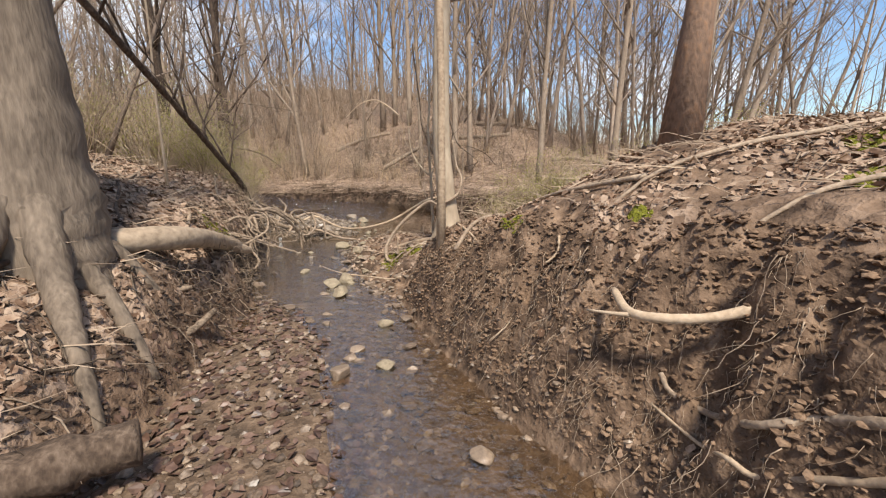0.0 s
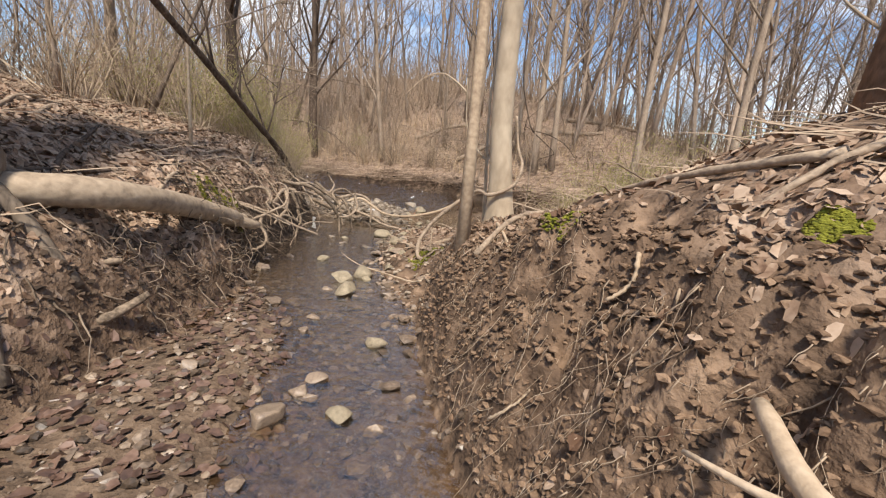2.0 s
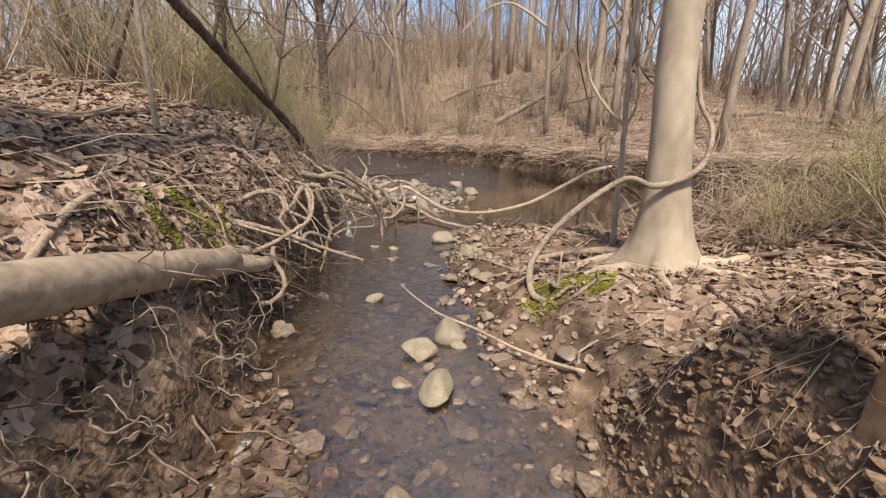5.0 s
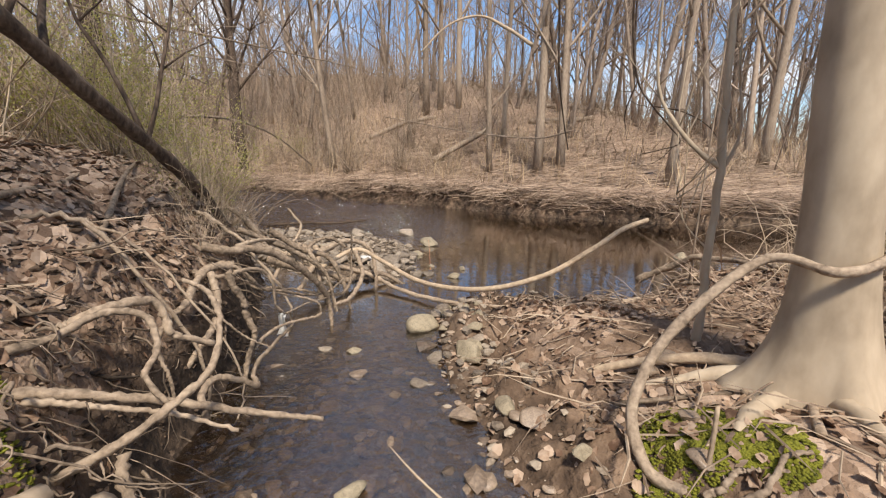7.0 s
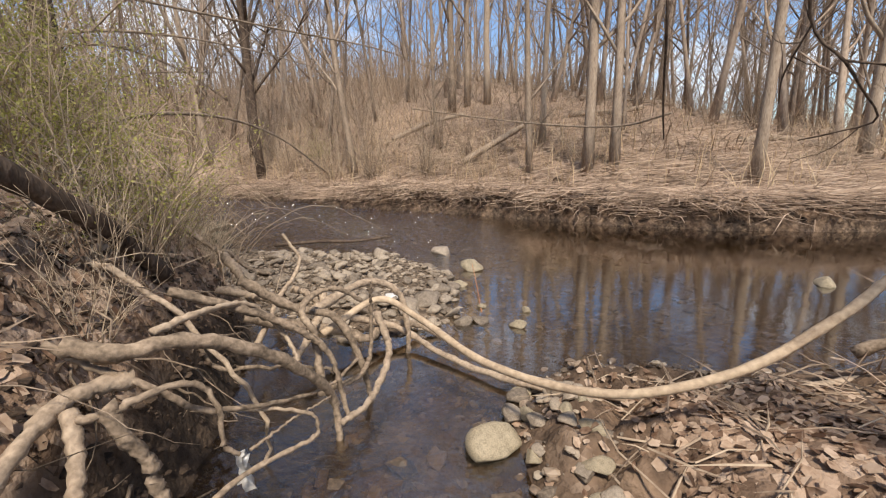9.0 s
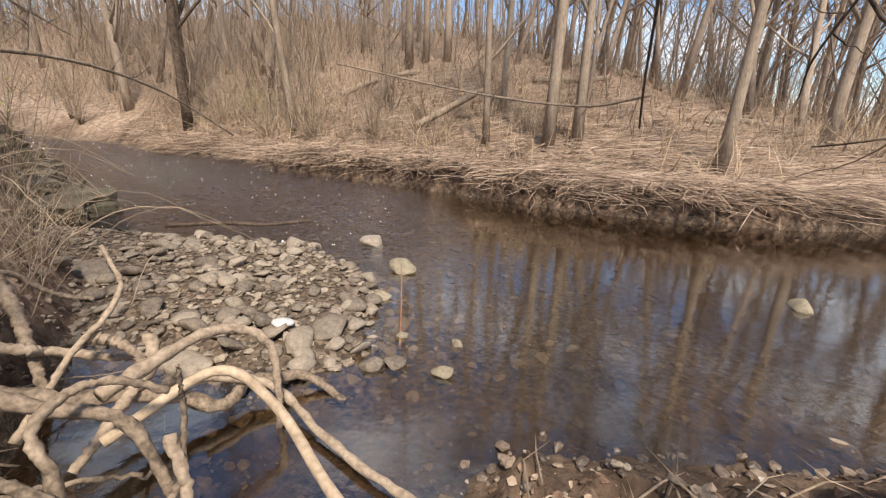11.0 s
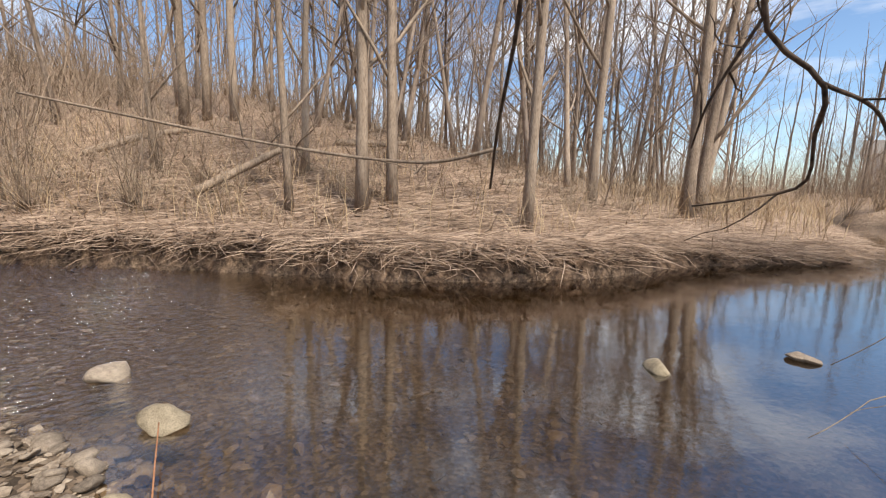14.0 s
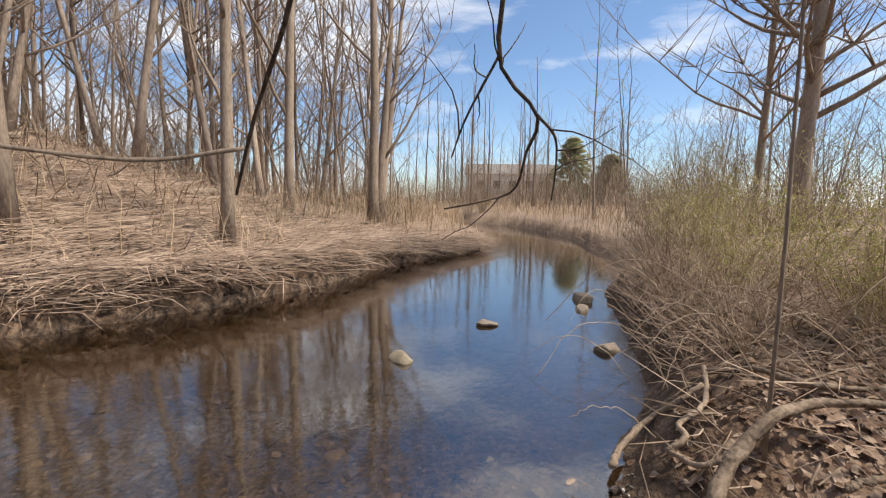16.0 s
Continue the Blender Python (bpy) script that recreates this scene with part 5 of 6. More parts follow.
def blades(name, count, area, seed, label, material, lengths, test, up=0.1, wide=0.008, along=None, spread=1.2, lift=0.03, category="stalks"):
    """Long thin stalks, lying or standing, each a bent three-sided strip."""
    gen = np.random.default_rng(seed)
    (x0, y0), (x1, y1) = area
    xs, ys = x0 + (x1 - x0) * gen.random(count * 8), y0 + (y1 - y0) * gen.random(count * 8)
    zs, ss = land(xs, ys)
    keep = np.flatnonzero(test(xs, ys, ss, gen.random(count * 8)))[:count]
    xs, ys, zs, n = xs[keep], ys[keep], zs[keep], len(keep)
    a = (gen.random(n) * 6.283) if along is None else along + spread * gen.normal(size=n)
    rise = np.abs(up + 0.5 * up * gen.normal(size=n))
    length = lengths[0] + (lengths[1] - lengths[0]) * gen.random(n)
    d = np.stack([np.cos(a), np.sin(a), rise], -1)
    d /= np.linalg.norm(d, axis=1)[:, None]
    side = np.stack([-np.sin(a), np.cos(a), 0 * a], -1) * wide * (0.6 + 0.8 * gen.random(n))[:, None]
    top = np.cross(d, side)
    p0 = np.stack([xs, ys, zs + lift * gen.random(n)], -1)
    p1 = p0 + d * length[:, None] * 0.5 + np.stack([0 * a, 0 * a, 0.02 * gen.normal(size=n)], -1)
    bendy = d + 0.35 * gen.normal(size=(n, 3)) * np.array([1, 1, 0.5])
    bendy[:, 2] -= 0.12
    bendy /= np.linalg.norm(bendy, axis=1)[:, None]
    p2 = p1 + bendy * length[:, None] * 0.5
    if up < 0.5:
        for p in (p1, p2):
            zz, sd = land(p[:, 0], p[:, 1])
            p[:, 2] = np.maximum(p[:, 2], np.where(sd > 0, zz, 0.0) + 0.012)
    verts = np.stack([p0 - side, p0 + side, p0 + top, p1 - side, p1 + side, p1 + top, p2], 1).reshape(-1, 3)
    b = np.arange(n)[:, None] * 7
    faces = np.concatenate([b + [0, 1, 4, 3], b + [1, 2, 5, 4], b + [2, 0, 3, 5]]).tolist() + np.concatenate([b + [3, 4, 6], b + [4, 5, 6], b + [5, 3, 6]]).tolist()
    out = Shape()
    out.v, out.f, out.count = [verts], faces, n * 7
    return tagged(part(name, out, material, smooth=False), label, category, kind="stuff")


far_bank = lambda x, y, s: far_side(x, y) > 0.5
blades("flattened_stalks", 24000, ((-13, 13), (18, 30)), 51, "flattened tan stalks matted along the far bank", STRAW, (0.35, 1.3), lambda x, y, s, r: far_bank(x, y, s) & (s > 0.1) & (r < np.exp(-s / 2.2)), up=0.10, along=-0.45, spread=0.75, lift=0.10)
blades("overhanging_stalks", 6500, ((-10, 13), (15, 24)), 52, "tan stalks drooping over the far bank edge", STRAW, (0.5, 1.3), lambda x, y, s, r: far_bank(x, y, s) & (s > 0.04) & (s < 0.5), up=0.05, along=-1.6, spread=0.8, lift=0.16)
blades("standing_reeds", 2600, ((-12, 14), (40, 34)), 53, "tan dry reeds standing on the far bank", REED, (0.5, 1.5), lambda x, y, s, r: far_bank(x, y, s) & (s > 0.5) & (s < 7) & (r < 0.25 + 0.75 * (rough(x, y, 0.35, 3, 9) > 0.08)), up=4.0, wide=0.006, lift=0.0)
blades("standing_reeds", 1800, ((10, 6), (45, 26)), 54, "tan dry reeds lining the creek downstream", REED, (0.6, 1.6), lambda x, y, s, r: (s > 0.1) & (s < 6), up=4.0, wide=0.01, lift=0.0)
blades("bank_brush", 5200, ((1.3, 5.5), (14, 9.5)), 55, "dry grass and stalks matted on the near bank", STRAW, (0.25, 0.9), lambda x, y, s, r: (far_side(x, y) < 0.5) & (s > 0.1) & (s < 3.0) & (x > 1.4 + 0.6 * np.maximum(8.2 - y, 0)) & (y > 7.2 + 0 * x) & ((x > 3.3) | (y < 8.0) | (r < 0.12)), up=0.5, wide=0.0035, lift=0.06)
blades("leaf_twigs", 2600, ((-6, 0.6), (5.5, 9.2)), 56, "dry twigs scattered over the leaf litter", TWIG, (0.12, 0.6), lambda x, y, s, r: (s > np.where((x > 0.5) & (y < 5.6), 0.8, 0.25)) & (far_side(x, y) < 0.5), up=0.12, wide=0.005, lift=0.05)
blades("hill_twigs", 8500, ((-22, 15), (16, 44)), 57, "dead stems and twigs strewn over the hillside", TWIG, (0.4, 1.6), lambda x, y, s, r: far_bank(x, y, s) & (s > 2.5), up=0.9, wide=0.007, lift=0.02)

blades("hill_brush", 1900, ((-36, 17), (20, 52)), 58, "fine leaning stems of bare undergrowth on the hill", TWIG, (0.8, 2.6), lambda x, y, s, r: far_bank(x, y, s) & (s > 3), up=1.2, wide=0.008, lift=0.0)
blades("upstream_brush", 8000, ((-40, 2), (-4.2, 46)), 59, "fine leaning stems of bare undergrowth upstream", TWIG, (1.5, 5.0), lambda x, y, s, r: (s > 1.6) & (outline(x, y, [(-7, 0), (2, 6), (-2.6, 13), (-7, 11)]) > 0), up=2.2, wide=0.009, lift=0.0)
blades("downstream_brush", 5500, ((15, -8), (75, 40)), 60, "fine reddish stems of bare thickets downstream", TWIG, (1.5, 4.5), lambda x, y, s, r: (s > 2.0), up=2.6, wide=0.012, lift=0.0)

blades("crest_brush", 3200, ((-60, 34), (26, 66)), 61, "bare undergrowth along the crest of the hill", TWIG, (2.0, 7.0), lambda x, y, s, r: far_bank(x, y, s) & (s > 17) & (s < 46), up=2.6, wide=0.02, lift=0.0)

# ---- bushes ----


def bush(seed, tall, stems, wide, green=0, twigs=5):
    """Arching thin stems with twigs, and a scatter of small new leaves."""
    gen = np.random.default_rng(seed)
    wood, leaf = Shape(), Shape()
    quad = np.array([(-0.5, 0, 0), (0, -0.35, 0.08), (0.5, 0, 0), (0, 0.35, 0.08)])
    for _ in range(stems):
        a = gen.random() * 6.283
        d = 0.18 * wide * gen.random()
        p = sprout(wood, (d * math.cos(a), d * math.sin(a), -0.08), (wide * math.cos(a) * gen.random(), wide * math.sin(a) * gen.random(), 1.0), tall * (0.6 + 0.7 * gen.random()), 0.004 + 0.006 * gen.random(), 0.002, gen, 6, 3, 0.18, -0.03)
        for _ in range(twigs):
            q = p[int(gen.integers(2, 7))]
            e = sprout(wood, q, (gen.random() - 0.5, gen.random() - 0.5, 0.3 + 0.3 * gen.random()), tall * 0.28, 0.003, 0.0015, gen, 3, 3, 0.35, -0.02)
            for _ in range(green):
                c = e[int(gen.integers(0, 4))] + 0.05 * gen.normal(size=3)
                rot = np.linalg.qr(gen.normal(size=(3, 3)))[0]
                leaf.add(quad * (0.011 + 0.015 * gen.random()) @ rot + c, [(0, 1, 2, 3)])
    return wood, leaf


def bush_thing(name, seed, label, group, tall, stems, wide, green=0, twigs=5, wood_mat=TWIG):
    wood, leaf = bush(seed, tall, stems, wide, green, twigs)
    root = new(name)
    part("thicket", wood, wood_mat, root)
    if green:
        part("foliage", leaf, SPRIG, root, "tiny fresh green leaves", False)
    return tagged(root, label, "bush", group)


def settle(ob, x, y, turn, size=1.0):
    return pose(x, y, height(x, y), 0, 0, turn) @ Matrix.Diagonal((size, size, size, 1))


def plant(proto, spots):
    """Sets the first of a kind, and copies it to the other spots; a spot is x, y, turn, size."""
    spots = [s for s in spots if float(outline(np.array([s[0]]), np.array([s[1]]), SHORE)[0]) > 0.12]
    for k, (x, y, turn, size) in enumerate(spots):
        if k == 0:
            proto.matrix_basis = settle(proto, x, y, turn, size)
        else:
            ob = copy_thing(proto, pose(0, 0, 0))
            ob.matrix_basis = settle(ob, x, y, turn, size)


plant(bush_thing("rose_bush", 1, "tangled thorny bush flushed with tiny green leaves", "green bushes", 1.15, 30, 0.9, 20, 5, CANE),
      [(-3.4, 9.3, 0, 1.0), (-2.3, 8.85, 65, 0.8), (-2.55, 9.2, 190, 0.75), (-4.8, 11.2, 0, 1.3), (-2.5, 9.3, 40, 0.6), (-2.75, 8.9, 110, 0.85), (-4.2, 10.3, 220, 1.3), (2.5, 7.2, 0, 0.65), (2.9, 6.6, 90, 0.75), (3.3, 7.3, 200, 0.85), (-5.2, 9.0, 15, 1.3), (-5.4, 10.2, 150, 1.4), (-3.9, 9.2, 100, 1.3), (-3.7, 9.9, 80, 1.0), (-3.1, 8.9, 200, 0.9), (-4.2, 9.6, 10, 1.4), (3.3, 7.7, 30, 0.62), (3.6, 7.6, 120, 0.8), (4.4, 8.2, 260, 0.8), (3.4, 6.9, 60, 0.8), (5.6, 8.1, 0, 0.95), (4.6, 7.2, 170, 1.0),
       (7.2, 8.2, 90, 1.3), (9.0, 7.8, 20, 1.4), (-6.5, 20.5 + 4.0, 0, 1.0), (6.2, 7.2, 200, 1.3)])
plant(bush_thing("bare_bush", 2, "bare brown thicket of arching thorny canes", "bare bushes", 1.2, 30, 1.1, 0, 6, CANE),
      [(-3.0, 10.6, 70, 0.55), (-3.5, 11.3, 20, 0.6), (-4.3, 12.0, 200, 0.7), (-2.7, 9.9, 300, 0.5), (3.3, 8.5, 70, 0.6), (4.3, 8.6, 150, 0.7), (5.4, 8.6, 10, 0.8), (2.3, 8.0, 220, 0.4), (-2.1, 9.1, 140, 0.6), (-2.08, 8.25, 30, 0.42), (-2.2, 8.5, 150, 0.4), (-3.6, 8.2, 60, 1.2), (-4.4, 6.9, 130, 1.3), (-5.2, 8.6, 10, 1.4), (-4.9, 5.2, 90, 1.3), (-6.4, 12.0, 45, 1.2),
       (6.8, 8.6, 0, 1.0), (8.6, 8.5, 90, 1.1), (10.5, 8.2, 200, 1.2), (-1.5, 20.0, 0, 1.1), (0.0, 19.0, 80, 1.0), (-3.5, 21.0, 160, 1.3), (2.8, 18.2, 40, 1.0), (7.5, 16.5, 0, 1.1), (9.5, 16.8, 90, 1.2), (12.0, 16.0, 150, 1.2),
       (-5.5, 22.8, 20, 1.4), (-8.0, 24.5, 200, 1.5), (16, 17, 0, 1.4), (20, 20, 70, 1.5)])
plant(bush_thing("brush_clump", 3, "tall tan brush of slender dead stems", "brush clumps", 2.3, 26, 0.45, 0, 3),
      [(-2.2 + 26 * random.random() * (1 if k % 2 else -0.6), 19.5 + 14 * random.random(), 360 * random.random(), 0.8 + 0.7 * random.random()) for k in range(44)])
plant(bush_thing("brush_clump", 4, "tall bare brush crowding the leafy slope", "brush clumps", 2.6, 24, 0.6, 0, 5),
      [(-5.0 - 16 * random.random() ** 1.5, 3.5 + 15 * random.random(), 360 * random.random(), 0.8 + 0.6 * random.random()) for k in range(34)])
plant(bush_thing("brush_clump", 5, "dense bare reddish brush along the lower creek", "brush clumps", 2.4, 26, 0.7, 0, 4),
      [((14.5 + 30 * random.random(), 7.2 - 6 * random.random()) if k % 2 else (17 + 30 * random.random(), 19 + 10 * random.random())) + (360 * random.random(), 1.0 + 0.9 * random.random()) for k in range(44)] + [(40 + 26 * random.random(), 6 + 24 * random.random(), 360 * random.random(), 1.5 + random.random()) for k in range(36)])

for k in range(28):
    gen = np.random.default_rng(800 + k)
    x, y = -2.5 - 1.9 * gen.random(), 9.7 + 1.7 * gen.random()
    y = max(y, 9.9 - (x + 2.5) * 0.7)
    z, a, n = height(x, y), -0.3 + 1.6 * gen.normal() * 0.6, 0.8 + 0.8 * gen.random()
    line = [(x + t * n * math.cos(a), y + t * n * math.sin(a), z + n * (1.5 * t - 1.35 * t * t)) for t in (0, 0.3, 0.6, 0.9)]
    single("arching_cane", limb(line, 0.0045, 0.002, 22, 5, 0.1, k, 0.018), TWIG, "dry dead cane arching over the cobbles", "cane", "canes by the creek")

for k in range(70):
    gen = np.random.default_rng(900 + k)
    x, y = 2.3 + 4.5 * gen.random() ** 1.4, 7.3 + 1.9 * gen.random()
    z, a, n = height(x, y), 6.283 * gen.random() if k % 3 else 2.2 + 0.8 * gen.normal(), 0.5 + 0.8 * gen.random()
    up = 0.5 + 0.7 * gen.random()
    line = [(x + t * n * math.cos(a + 0.3 * t), y + t * n * math.sin(a + 0.3 * t), z + n * up * (1.7 * t - 1.5 * t * t)) for t in (0, 0.25, 0.5, 0.75, 1.0)]
    single("arching_cane", limb(line, 0.0045, 0.002, 22, 5, 0.1, k, 0.018), CANE, "pale dead cane arching in the bank brambles", "cane", "canes of the bank brambles")

# ---- the forest ----
OAKS = [((2.55, 17.6), 201, 17, 0.15, (-0.01, 0.0)), ((3.15, 17.45), 202, 16, 0.13, (-0.01, 0.01)), ((1.25, 18.5), 203, 12, 0.10, (-0.03, 0.0)), ((5.5, 15.9), 204, 15, 0.14, (0.035, 0.0)),
        ((-1.5, 22.3), 205, 9, 0.09, (-0.03, 0)), ((-4.45, 22.2), 206, 14, 0.15, (-0.16, 0.05)), ((-11.1, 28.4), 207, 19, 0.30, (0.0, 0.0)), ((-9.2, 24.8), 208, 18, 0.2, (-0.04, 0.0)),
        ((-1.0, 27.1), 209, 18, 0.2, (0, 0)), ((-0.3, 27.4), 210, 18, 0.17, (0.01, 0)), ((0.6, 27.0), 211, 17, 0.18, (0.0, 0)), ((11.6, 16.4), 212, 16, 0.2, (0.05, 0.02)),
        ((13.4, 17.2), 213, 14, 0.2, (0.16, 0.03)), ((14.2, 17.6), 214, 14, 0.18, (0.22, 0.0)), ((1.9, 20.3), 215, 14, 0.11, (0.0, 0.0)), ((-13.8, 28.7), 216, 15, 0.22, (-0.12, 0.05)),
        ((-5.1, 11.6), 217, 15, 0.17, (-0.05, 0.0)), ((9.0, 17.5), 218, 16, 0.16, (0.02, 0.0))]
for at, seed, tall, r, lean in OAKS:
    tree("bare_tree", at, seed, tall, r * 0.85, BARK_DARK if seed in (207, 208, 217) else BARK_GREY, "bare grey-barked tree on the creek bank", lean=lean, limbs=13, twigs=6, fine=3, first=0.14, fork=1.4 if seed % 3 == 0 else 0, flare=1.3)
tree("bark_peeling_tree", (3.42, 4.1), 230, 13, 0.125, BARK_RED, "stout tree with reddish peeling broken bark", BARK_GREY, lean=(0.09, 0.03), limbs=8, twigs=4, fine=2, first=0.5)
tree("wide_tree", (11.2, 5.5), 231, 13, 0.19, BARK_GREY, "bare tree with level spreading limbs", lean=(0.0, 0.0), limbs=40, twigs=9, fine=4, first=0.15, spread=1.3)
tree("wide_tree", (12.6, 5.9), 232, 12, 0.11, BARK_GREY, "bare tree with level spreading limbs", lean=(0.02, 0.0), limbs=32, twigs=9, fine=4, first=0.2, spread=1.5)


def forest():
    """Copies of a few bare trees over the hill and round about, spaced apart."""
    gen = np.random.default_rng(9)
    protos = []
    for k, (tall, r, limbs, fork) in enumerate(((17, 0.10, 13, 0), (15, 0.08, 13, 0), (18, 0.12, 14, 1.5), (12, 0.055, 13, 0), (14, 0.085, 13, 1.6), (8, 0.035, 12, 0))):
        trunk, crown = grow_tree(400 + k, tall, r, lean=(0.05 * (k - 2), 0.03), limbs=limbs, twigs=7, fine=0, first=0.10, spread=0.8, fork=fork)
        protos.append((trunk.mesh("trunk", BARK_FAR), crown.mesh("crown", BARK_FAR)))
    taken = [at for at, *_ in OAKS]
    far_woods = {0: Shape(), 1: Shape()}
    rough_tree = [grow_tree(440 + k, 13 + 2 * k, 0.12, lean=(0.02 * k, 0.02), limbs=7, twigs=3, fine=0, first=0.15, spread=0.5) for k in range(3)]
    rough_tree = [(np.concatenate(a.v), a.f, np.concatenate(b.v), b.f) for a, b in rough_tree]
    made = tries = 0
    while made < 530 and tries < 20000:
        tries += 1
        if made < 120:
            x, y = -40 + 72 * gen.random(), 16 + 34 * gen.random()
            gap, pick = 1.9 + 0.012 * y, int(gen.integers(0, 6))
        elif made < 170:
            x, y = 4 + 20 * gen.random(), 17 + 18 * gen.random()
            gap, pick = 1.0, (0, 2, 4, 1, 3)[made % 5]
        elif made < 205:
            x, y = -42 + 32 * gen.random(), 27 + 26 * gen.random()
            gap, pick = 1.2, int(gen.integers(0, 6))
        elif made < 285:
            x, y = (-34 + 29 * gen.random(), 0 + 38 * gen.random()) if made % 5 else (13 + 30 * gen.random(), -3 + 34 * gen.random())
            gap, pick = 1.2, int(gen.integers(0, 6)) if made % 5 else 5
        else:
            x, y = -80 + 160 * gen.random(), 4 + 86 * gen.random()
            if math.hypot(x, y - 8) < 44:
                continue
            gap, pick = 2.0, 0
        z, s = land(np.array([x]), np.array([y]))
        far = far_side(np.array([x]), np.array([y]))[0]
        if s[0] < (4.5 if far > 0.5 else 3.2) or (far < 0.5 and made < 120) or (made < 120 and x > 14 and y < 34 and gen.random() < 0.5):
            continue
        if min((x - a) ** 2 + (y - b) ** 2 for a, b in taken) < gap**2:
            continue
        taken.append((x, y))
        size, turn = 0.8 + 0.4 * gen.random(), 360 * gen.random()
        if made >= 285:
            tv, tf, cv, cf = rough_tree[made % 3]
            m = np.array(pose(x, y, float(z[0]), 0, 0, turn).to_3x3()) * size
            far_woods[0].add(tv @ m.T + (x, y, float(z[0])), tf)
            far_woods[1].add(cv @ m.T + (x, y, float(z[0])), cf)
            made += 1
            continue
        root = new("bare_tree")
        root.matrix_basis = pose(x, y, float(z[0]), 6.5 * gen.normal(), 6.5 * gen.normal(), turn) @ Matrix.Diagonal((size, size, size, 1))
        for name, me in zip(("trunk", "crown"), protos[pick]):
            new(name, me).parent = root
        tagged(root, "tall slender bare tree in leafless woodland", "tree", "bare forest trees")
        made += 1
    for k, (x, y) in enumerate(((-4.2, 8.0), (-5.3, 6.4), (-4.8, 9.6), (-6.2, 8.3), (-6.0, 4.6), (-7.4, 6.8), (-7.0, 10.4), (-5.6, 11.4), (-8.3, 9.0), (-8.8, 12.4), (-7.6, 3.6), (-9.5, 6.0), (-10.2, 10.5), (-6.6, 12.9), (-9.5, 15.5), (-11.5, 18), (-13, 15), (-16, 20), (-14, 23), (-18, 27), (-20, 23), (-24, 31), (-11, 13))):
        root = new("small_tree")
        root.matrix_basis = pose(x, y, height(x, y), 9 * gen.normal(), 9 * gen.normal(), 77 * k) @ Matrix.Diagonal((0.75, 0.75, 0.7, 1))
        for name, me in zip(("trunk", "crown"), protos[5 if k % 3 else 3]):
            new(name, me).parent = root
        tagged(root, "small twiggy bare tree crowding the leafy slope", "tree", "small bank trees")
    for k in range(50):
        x, y = (17 + 42 * gen.random(), -9 + 20 * gen.random())
        if float(land(np.array([x]), np.array([y]))[1][0]) < 2:
            continue
        root = new("thicket_tree")
        size = 0.55 + 0.35 * gen.random()
        root.matrix_basis = pose(x, y, height(x, y), 8 * gen.normal(), 8 * gen.normal(), 360 * gen.random()) @ Matrix.Diagonal((size, size, size, 1))
        for name, me in zip(("trunk", "crown"), protos[(5, 3, 5, 1)[k % 4]]):
            new(name, me).parent = root
        tagged(root, "small bare tree in the thickets downstream", "tree", "thicket trees downstream")
    for k in range(46):
        x, y = (-14 + 30 * gen.random(), 17 + 14 * gen.random()) if k < 34 else (-6 - 9 * gen.random(), 6 + 12 * gen.random())
        if float(land(np.array([x]), np.array([y]))[1][0]) < 2:
            continue
        root = new("leaning_sapling")
        root.matrix_basis = pose(x, y, height(x, y), 26 * gen.normal(), 26 * gen.normal(), 360 * gen.random()) @ Matrix.Diagonal((0.6, 0.6, 0.55, 1))
        for name, me in zip(("trunk", "crown"), protos[5]):
            new(name, me).parent = root
        tagged(root, "thin leaning dead sapling among the trees", "tree", "leaning saplings")
    woods = tagged(new("far_woods"), "distant bare woodland beyond the creek", "woods", kind="stuff")
    part("trunk_mass", far_woods[0], BARK_FAR, woods)
    part("crown_mass", far_woods[1], BARK_FAR, woods)


forest()

# Logs on the hill across the creek.
for k, line in enumerate((((-0.55, 20.0, 0), (0.4, 20.1, 0), (1.3, 20.0, 0)), ((3.2, 22.5, 0), (4.6, 22.3, 0), (5.8, 22.6, 0)), ((4.5, 26, 0), (6.5, 26.3, 0), (8.5, 26.1, 0)), ((-3.5, 25, 0), (-2, 25.4, 0), (-0.5, 25.2, 0)), ((6.8, 18.6, 0), (8.0, 18.9, 0), (9.2, 18.5, 0)))):
    pts = [(x, y, height(x, y) + 0.12 + (0.35 * i if k == 0 else 0.0)) for i, (x, y, _) in enumerate(line)]
    single("fallen_log", limb(pts, 0.11, 0.08, 18, 9, 0.2, 80 + k), BARK_GREY, "grey fallen log on the brown hillside", "log", "logs on the hill")

# Branches that hang over the creek, and the long bough upstream.


def overhang(name, label, lines, material, seed, twigs=0):
    out = Shape()
    gen = np.random.default_rng(seed)
    for pts, r0, r1 in lines:
        p = bend(pts, 24)
        out.tube(p, np.linspace(r0, r1, 24), 7, 0.2, seed)
        for _ in range(twigs):
            q = p[int(gen.integers(3, 22))]
            sprout(out, q, (gen.random() - 0.5, gen.random() - 0.5, gen.random() - 0.3), 0.25 + 0.4 * gen.random(), 0.006, 0.002, gen, 5, 3, 0.3, 0)
    return single(name, out, material, label, "branch")


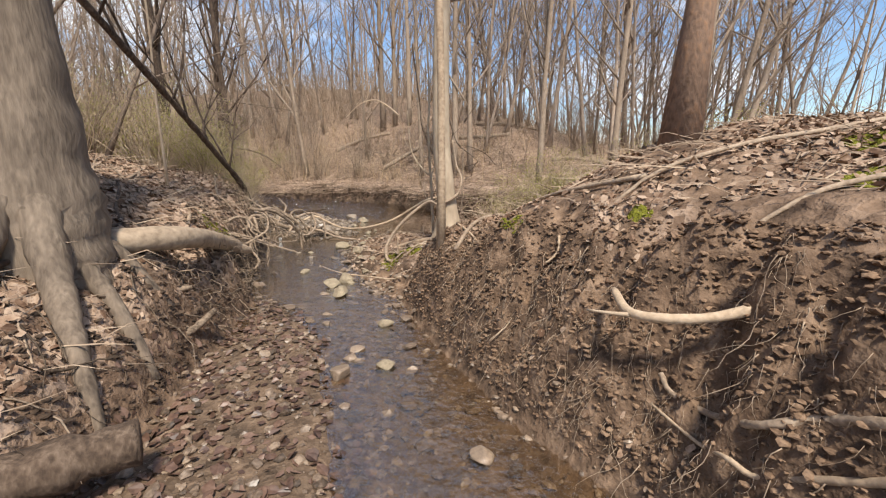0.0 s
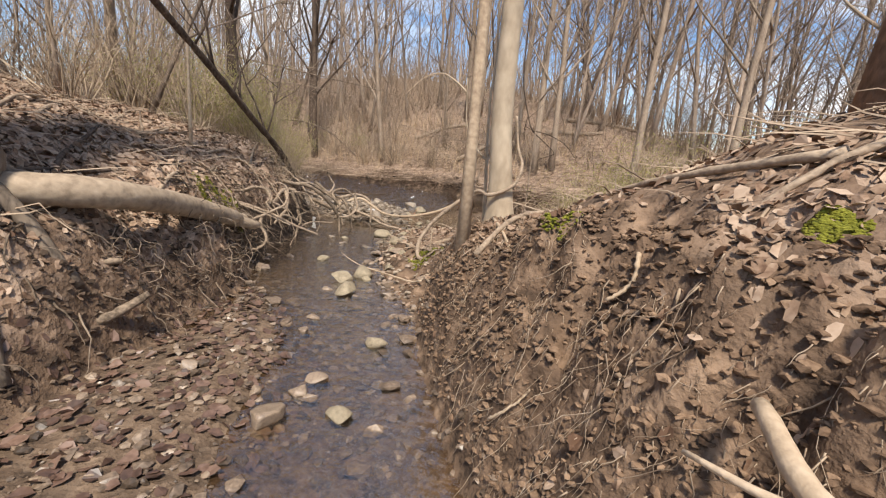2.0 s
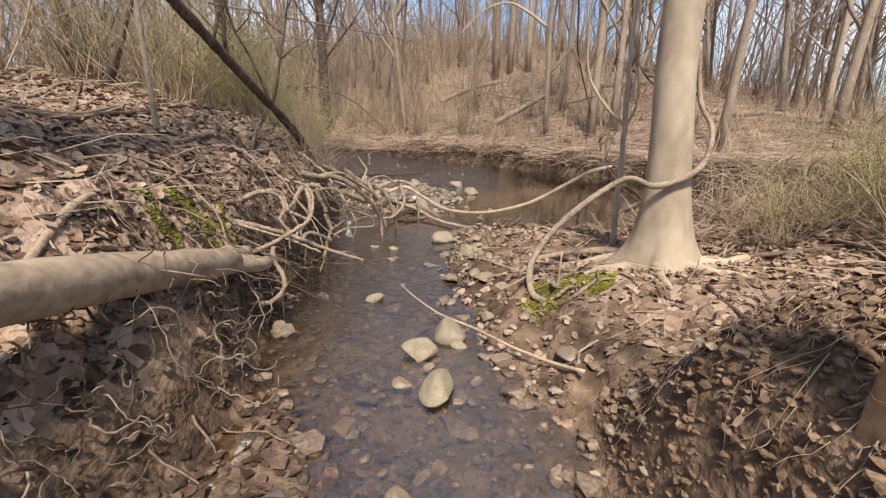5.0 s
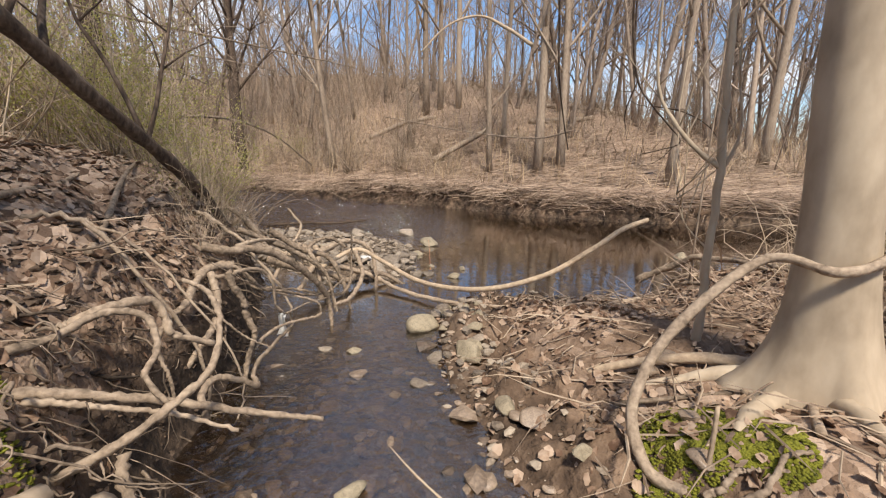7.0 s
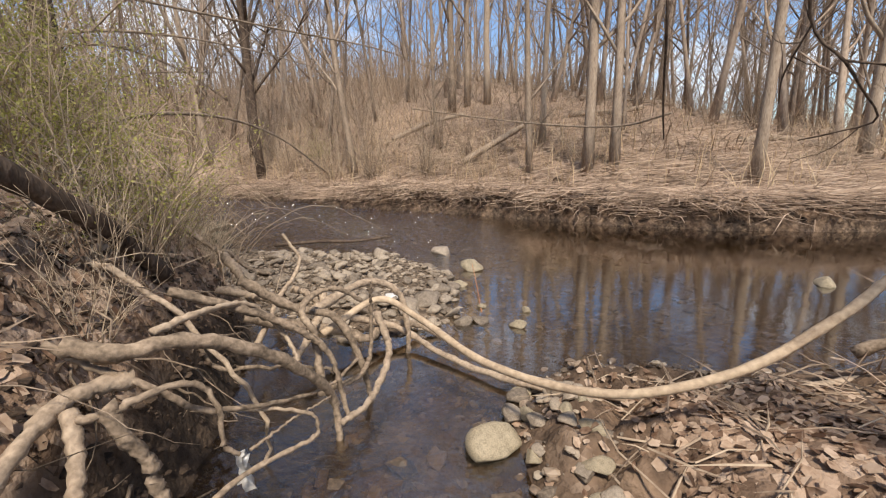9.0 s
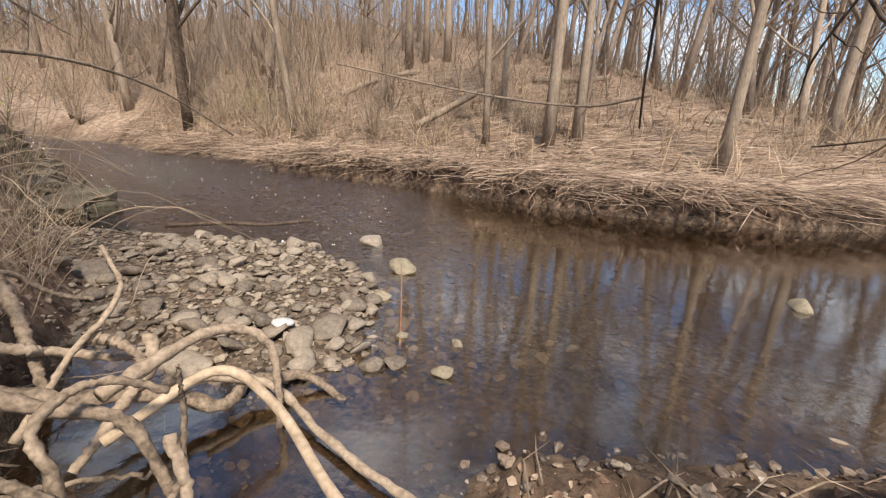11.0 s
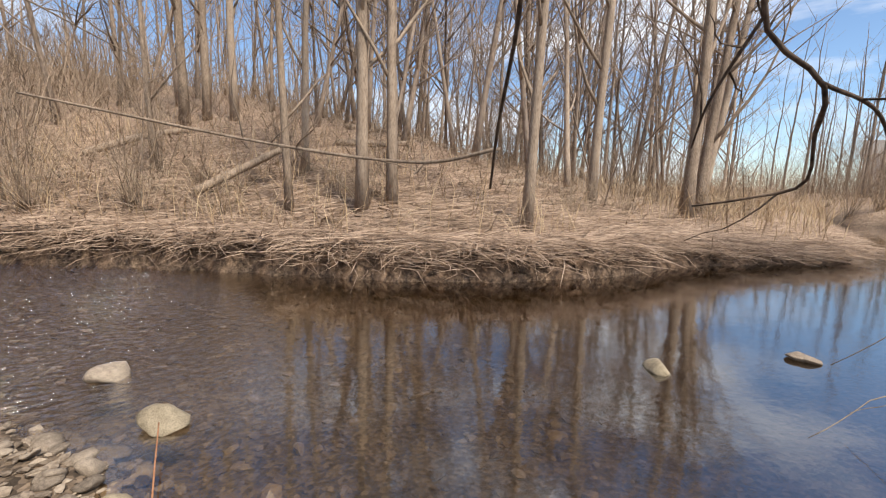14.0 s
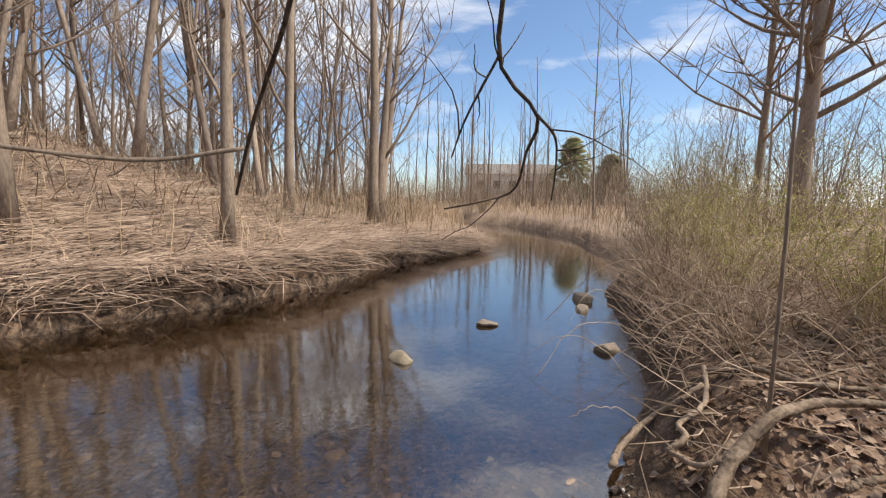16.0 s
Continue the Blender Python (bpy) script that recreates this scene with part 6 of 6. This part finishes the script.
overhang("hanging_branch", "dark bare branch dangling above the creek", [([(1.0, 10.4, 4.2), (1.15, 10.7, 3.0), (1.2, 10.75, 2.45), (1.42, 11.2, 1.95), (1.6, 11.52, 1.58)], 0.016, 0.008)], BARK_DARK, 1)
overhang("hanging_branch", "dark forked branch hanging over the creek", [([(1.7, 9.9, 4.0), (1.72, 9.95, 2.9), (1.88, 10.05, 2.3), (1.98, 9.86, 2.02), (2.2, 9.95, 1.85), (2.44, 10.06, 1.65), (2.32, 10.25, 1.57), (2.2, 10.45, 1.52)], 0.014, 0.005),
                                                                    ([(1.98, 9.86, 2.02), (2.3, 9.8, 1.95), (2.6, 9.82, 1.8), (2.8, 9.86, 1.59)], 0.009, 0.005), ([(1.88, 10.05, 2.3), (1.84, 10.2, 2.0), (1.9, 10.3, 1.8)], 0.008, 0.004)], BARK_DARK, 2, 3)
overhang("bough", "long thin bough arching low over the creek", [([(-4.6, 9.9, 1.2), (-4.1, 10.9, 1.85), (-3.57, 11.76, 2.0), (-3.2, 12.8, 1.8), (-2.89, 13.92, 1.25)], 0.03, 0.008)], BARK_GREY, 3, 5)
overhang("bough", "thin level bough reaching over the far bank", [([(-1.3, 13.2, 2.15), (0.2, 12.3, 1.85), (1.2, 11.9, 1.75), (1.65, 11.5, 1.85)], 0.008, 0.014)], BARK_GREY, 4, 9)
overhang("bough", "pale dead bough bending above the brook", [([(0.69, 10.0, 2.64), (0.45, 10.2, 2.85), (0.15, 10.3, 3.0), (-0.2, 10.3, 2.9), (-0.5, 10.2, 2.6)], 0.022, 0.007)], DEADWOOD, 5, 4)

overhang("bough", "twiggy bare bough reaching over the gravel bar", [([(-4.9, 10.2, 2.3), (-4.2, 11.1, 2.75), (-3.4, 12.2, 2.85), (-2.4, 13.4, 2.7)], 0.022, 0.005), ([(-4.2, 11.1, 2.75), (-3.7, 11.2, 3.1), (-3.0, 11.6, 3.2)], 0.012, 0.004)], BARK_GREY, 6, 26)
overhang("bough", "twiggy bare bough reaching over the gravel bar", [([(-5.0, 11.0, 3.3), (-4.1, 11.6, 3.2), (-3.0, 12.4, 3.1), (-1.6, 13.0, 2.9), (-0.6, 13.2, 2.5)], 0.02, 0.005), ([(-3.57, 11.76, 2.0), (-3.5, 11.9, 2.5), (-3.2, 12.1, 2.9)], 0.012, 0.005)], BARK_GREY, 7, 26)
overhang("bough", "twiggy bare bough reaching over the gravel bar", [([(-4.6, 9.6, 2.0), (-3.9, 10.6, 2.5), (-3.6, 11.4, 2.45), (-3.5, 12.2, 2.2)], 0.016, 0.004), ([(-5.5, 11.5, 2.0), (-5.0, 12.5, 2.6), (-4.4, 14.0, 2.9)], 0.02, 0.005)], BARK_GREY, 8, 24)
single("fallen_branch", Shape().tube(bend([(2.86, 2.73, 0.98), (2.9, 2.72, 1.2), (2.95, 2.78, 1.5)], 10), np.linspace(0.008, 0.005, 10), 5, 0.1, 3).tube(bend([(2.89, 2.72, 1.15), (2.85, 2.7, 1.3), (2.8, 2.72, 1.42)], 8), np.linspace(0.005, 0.003, 8), 5, 0.1, 4), DEADWOOD, "thin pale stick standing in the bank", "branch")

# ---- litter and small things ----
bag = Shape()
bm = bmesh.new()
bmesh.ops.create_grid(bm, x_segments=6, y_segments=8, size=0.5)
for v in bm.verts:
    v.co = Vector((v.co.x * 0.10 * (1 - 0.5 * v.co.y), 0.03 * math.sin(9 * v.co.x + 5 * v.co.y), v.co.y * 0.2))
bmesh.ops.solidify(bm, geom=bm.faces[:], thickness=0.003)
bag.add([v.co[:] for v in bm.verts], [tuple(q.index for q in f.verts) for f in bm.faces])
bm.free()
scrap = single("plastic_scrap", bag, PAPER, "white plastic scrap snagged on bare roots", "litter")
scrap.matrix_basis = pose(-1.49, 8.22, 0.20, 4, 8, -25) @ Matrix.Diagonal((0.7, 0.7, 0.95, 1))
rag = Shape().add(pebble(7, 0.25, BALL_2, 4).v[0] * 0.17, BALL_2[1])
scrap = single("plastic_scrap", rag, PAPER, "crumpled white plastic lying on the cobbles", "litter")
scrap.matrix_basis = pose(-1.25, 10.6, 0.15, 0, 10, 30)

# ---- the distance ----


def house():
    root = new("house")
    box = lambda x0, y0, z0, x1, y1, z1: Shape().add([(x, y, z) for z in (z0, z1) for x, y in ((x0, y0), (x1, y0), (x1, y1), (x0, y1))], [(0, 3, 2, 1), (4, 5, 6, 7), (0, 1, 5, 4), (1, 2, 6, 5), (2, 3, 7, 6), (3, 0, 4, 7)])
    part("wall", box(-4, -9, -1, 4, 9, 4.2), SIDING, root, smooth=False)
    part("roof", Shape().add([(-4.6, -9.6, 4.2), (4.6, -9.6, 4.2), (4.6, 9.6, 4.2), (-4.6, 9.6, 4.2), (0, -9.6, 6.6), (0, 9.6, 6.6)], [(0, 3, 2, 1), (0, 4, 5, 3), (1, 2, 5, 4), (0, 1, 4), (2, 3, 5)]), ROOFING, root, smooth=False)
    for k in range(5):
        win = part("window", box(-4.06, -7.6 + 3.2 * k, 1.2, -3.98, -6.2 + 3.2 * k, 2.8), PANE, root, smooth=False)
    root.matrix_basis = pose(92, 29, max(height(92, 29), 0.5) + 2.0, 0, 0, 14)
    tagged(root, "pale house with a grey roof beyond bare trees", "house")


house()


def conifer(x, y, tall, seed):
    gen = np.random.default_rng(seed)
    root = new("pine_tree")
    part("trunk", limb([(0, 0, -0.3), (0, 0.05, tall * 0.5), (0, 0, tall)], 0.25, 0.04, 12, 8), BARK_DARK, root)
    out = Shape()
    for _ in range(900):
        t = 0.15 + 0.85 * gen.random()
        a, d = gen.random() * 6.283, (1.02 - t) ** 0.7 * tall * 0.62 * (0.3 + 0.7 * gen.random()) * (0.55 + 0.6 * gen.random())
        c = np.array([d * math.cos(a), d * math.sin(a), t * tall - 0.12 * d])
        out.add(BALL_1[0][:12] * (0.2 + 0.3 * gen.random()) * np.array([1.5, 1.5, 0.5]) + c + 0.1 * gen.normal(size=3), [(0, 1, 2), (0, 2, 3), (3, 4, 5), (6, 7, 8), (1, 6, 9), (2, 10, 7)])
    part("foliage", out, NEEDLES, root, smooth=False)
    root.matrix_basis = pose(x, y, height(x, y))
    tagged(root, "green pine standing beyond the bare thickets", "tree")


conifer(62, 14, 9.5, 1)
conifer(57, 9, 6.5, 2)
gravel_bar()
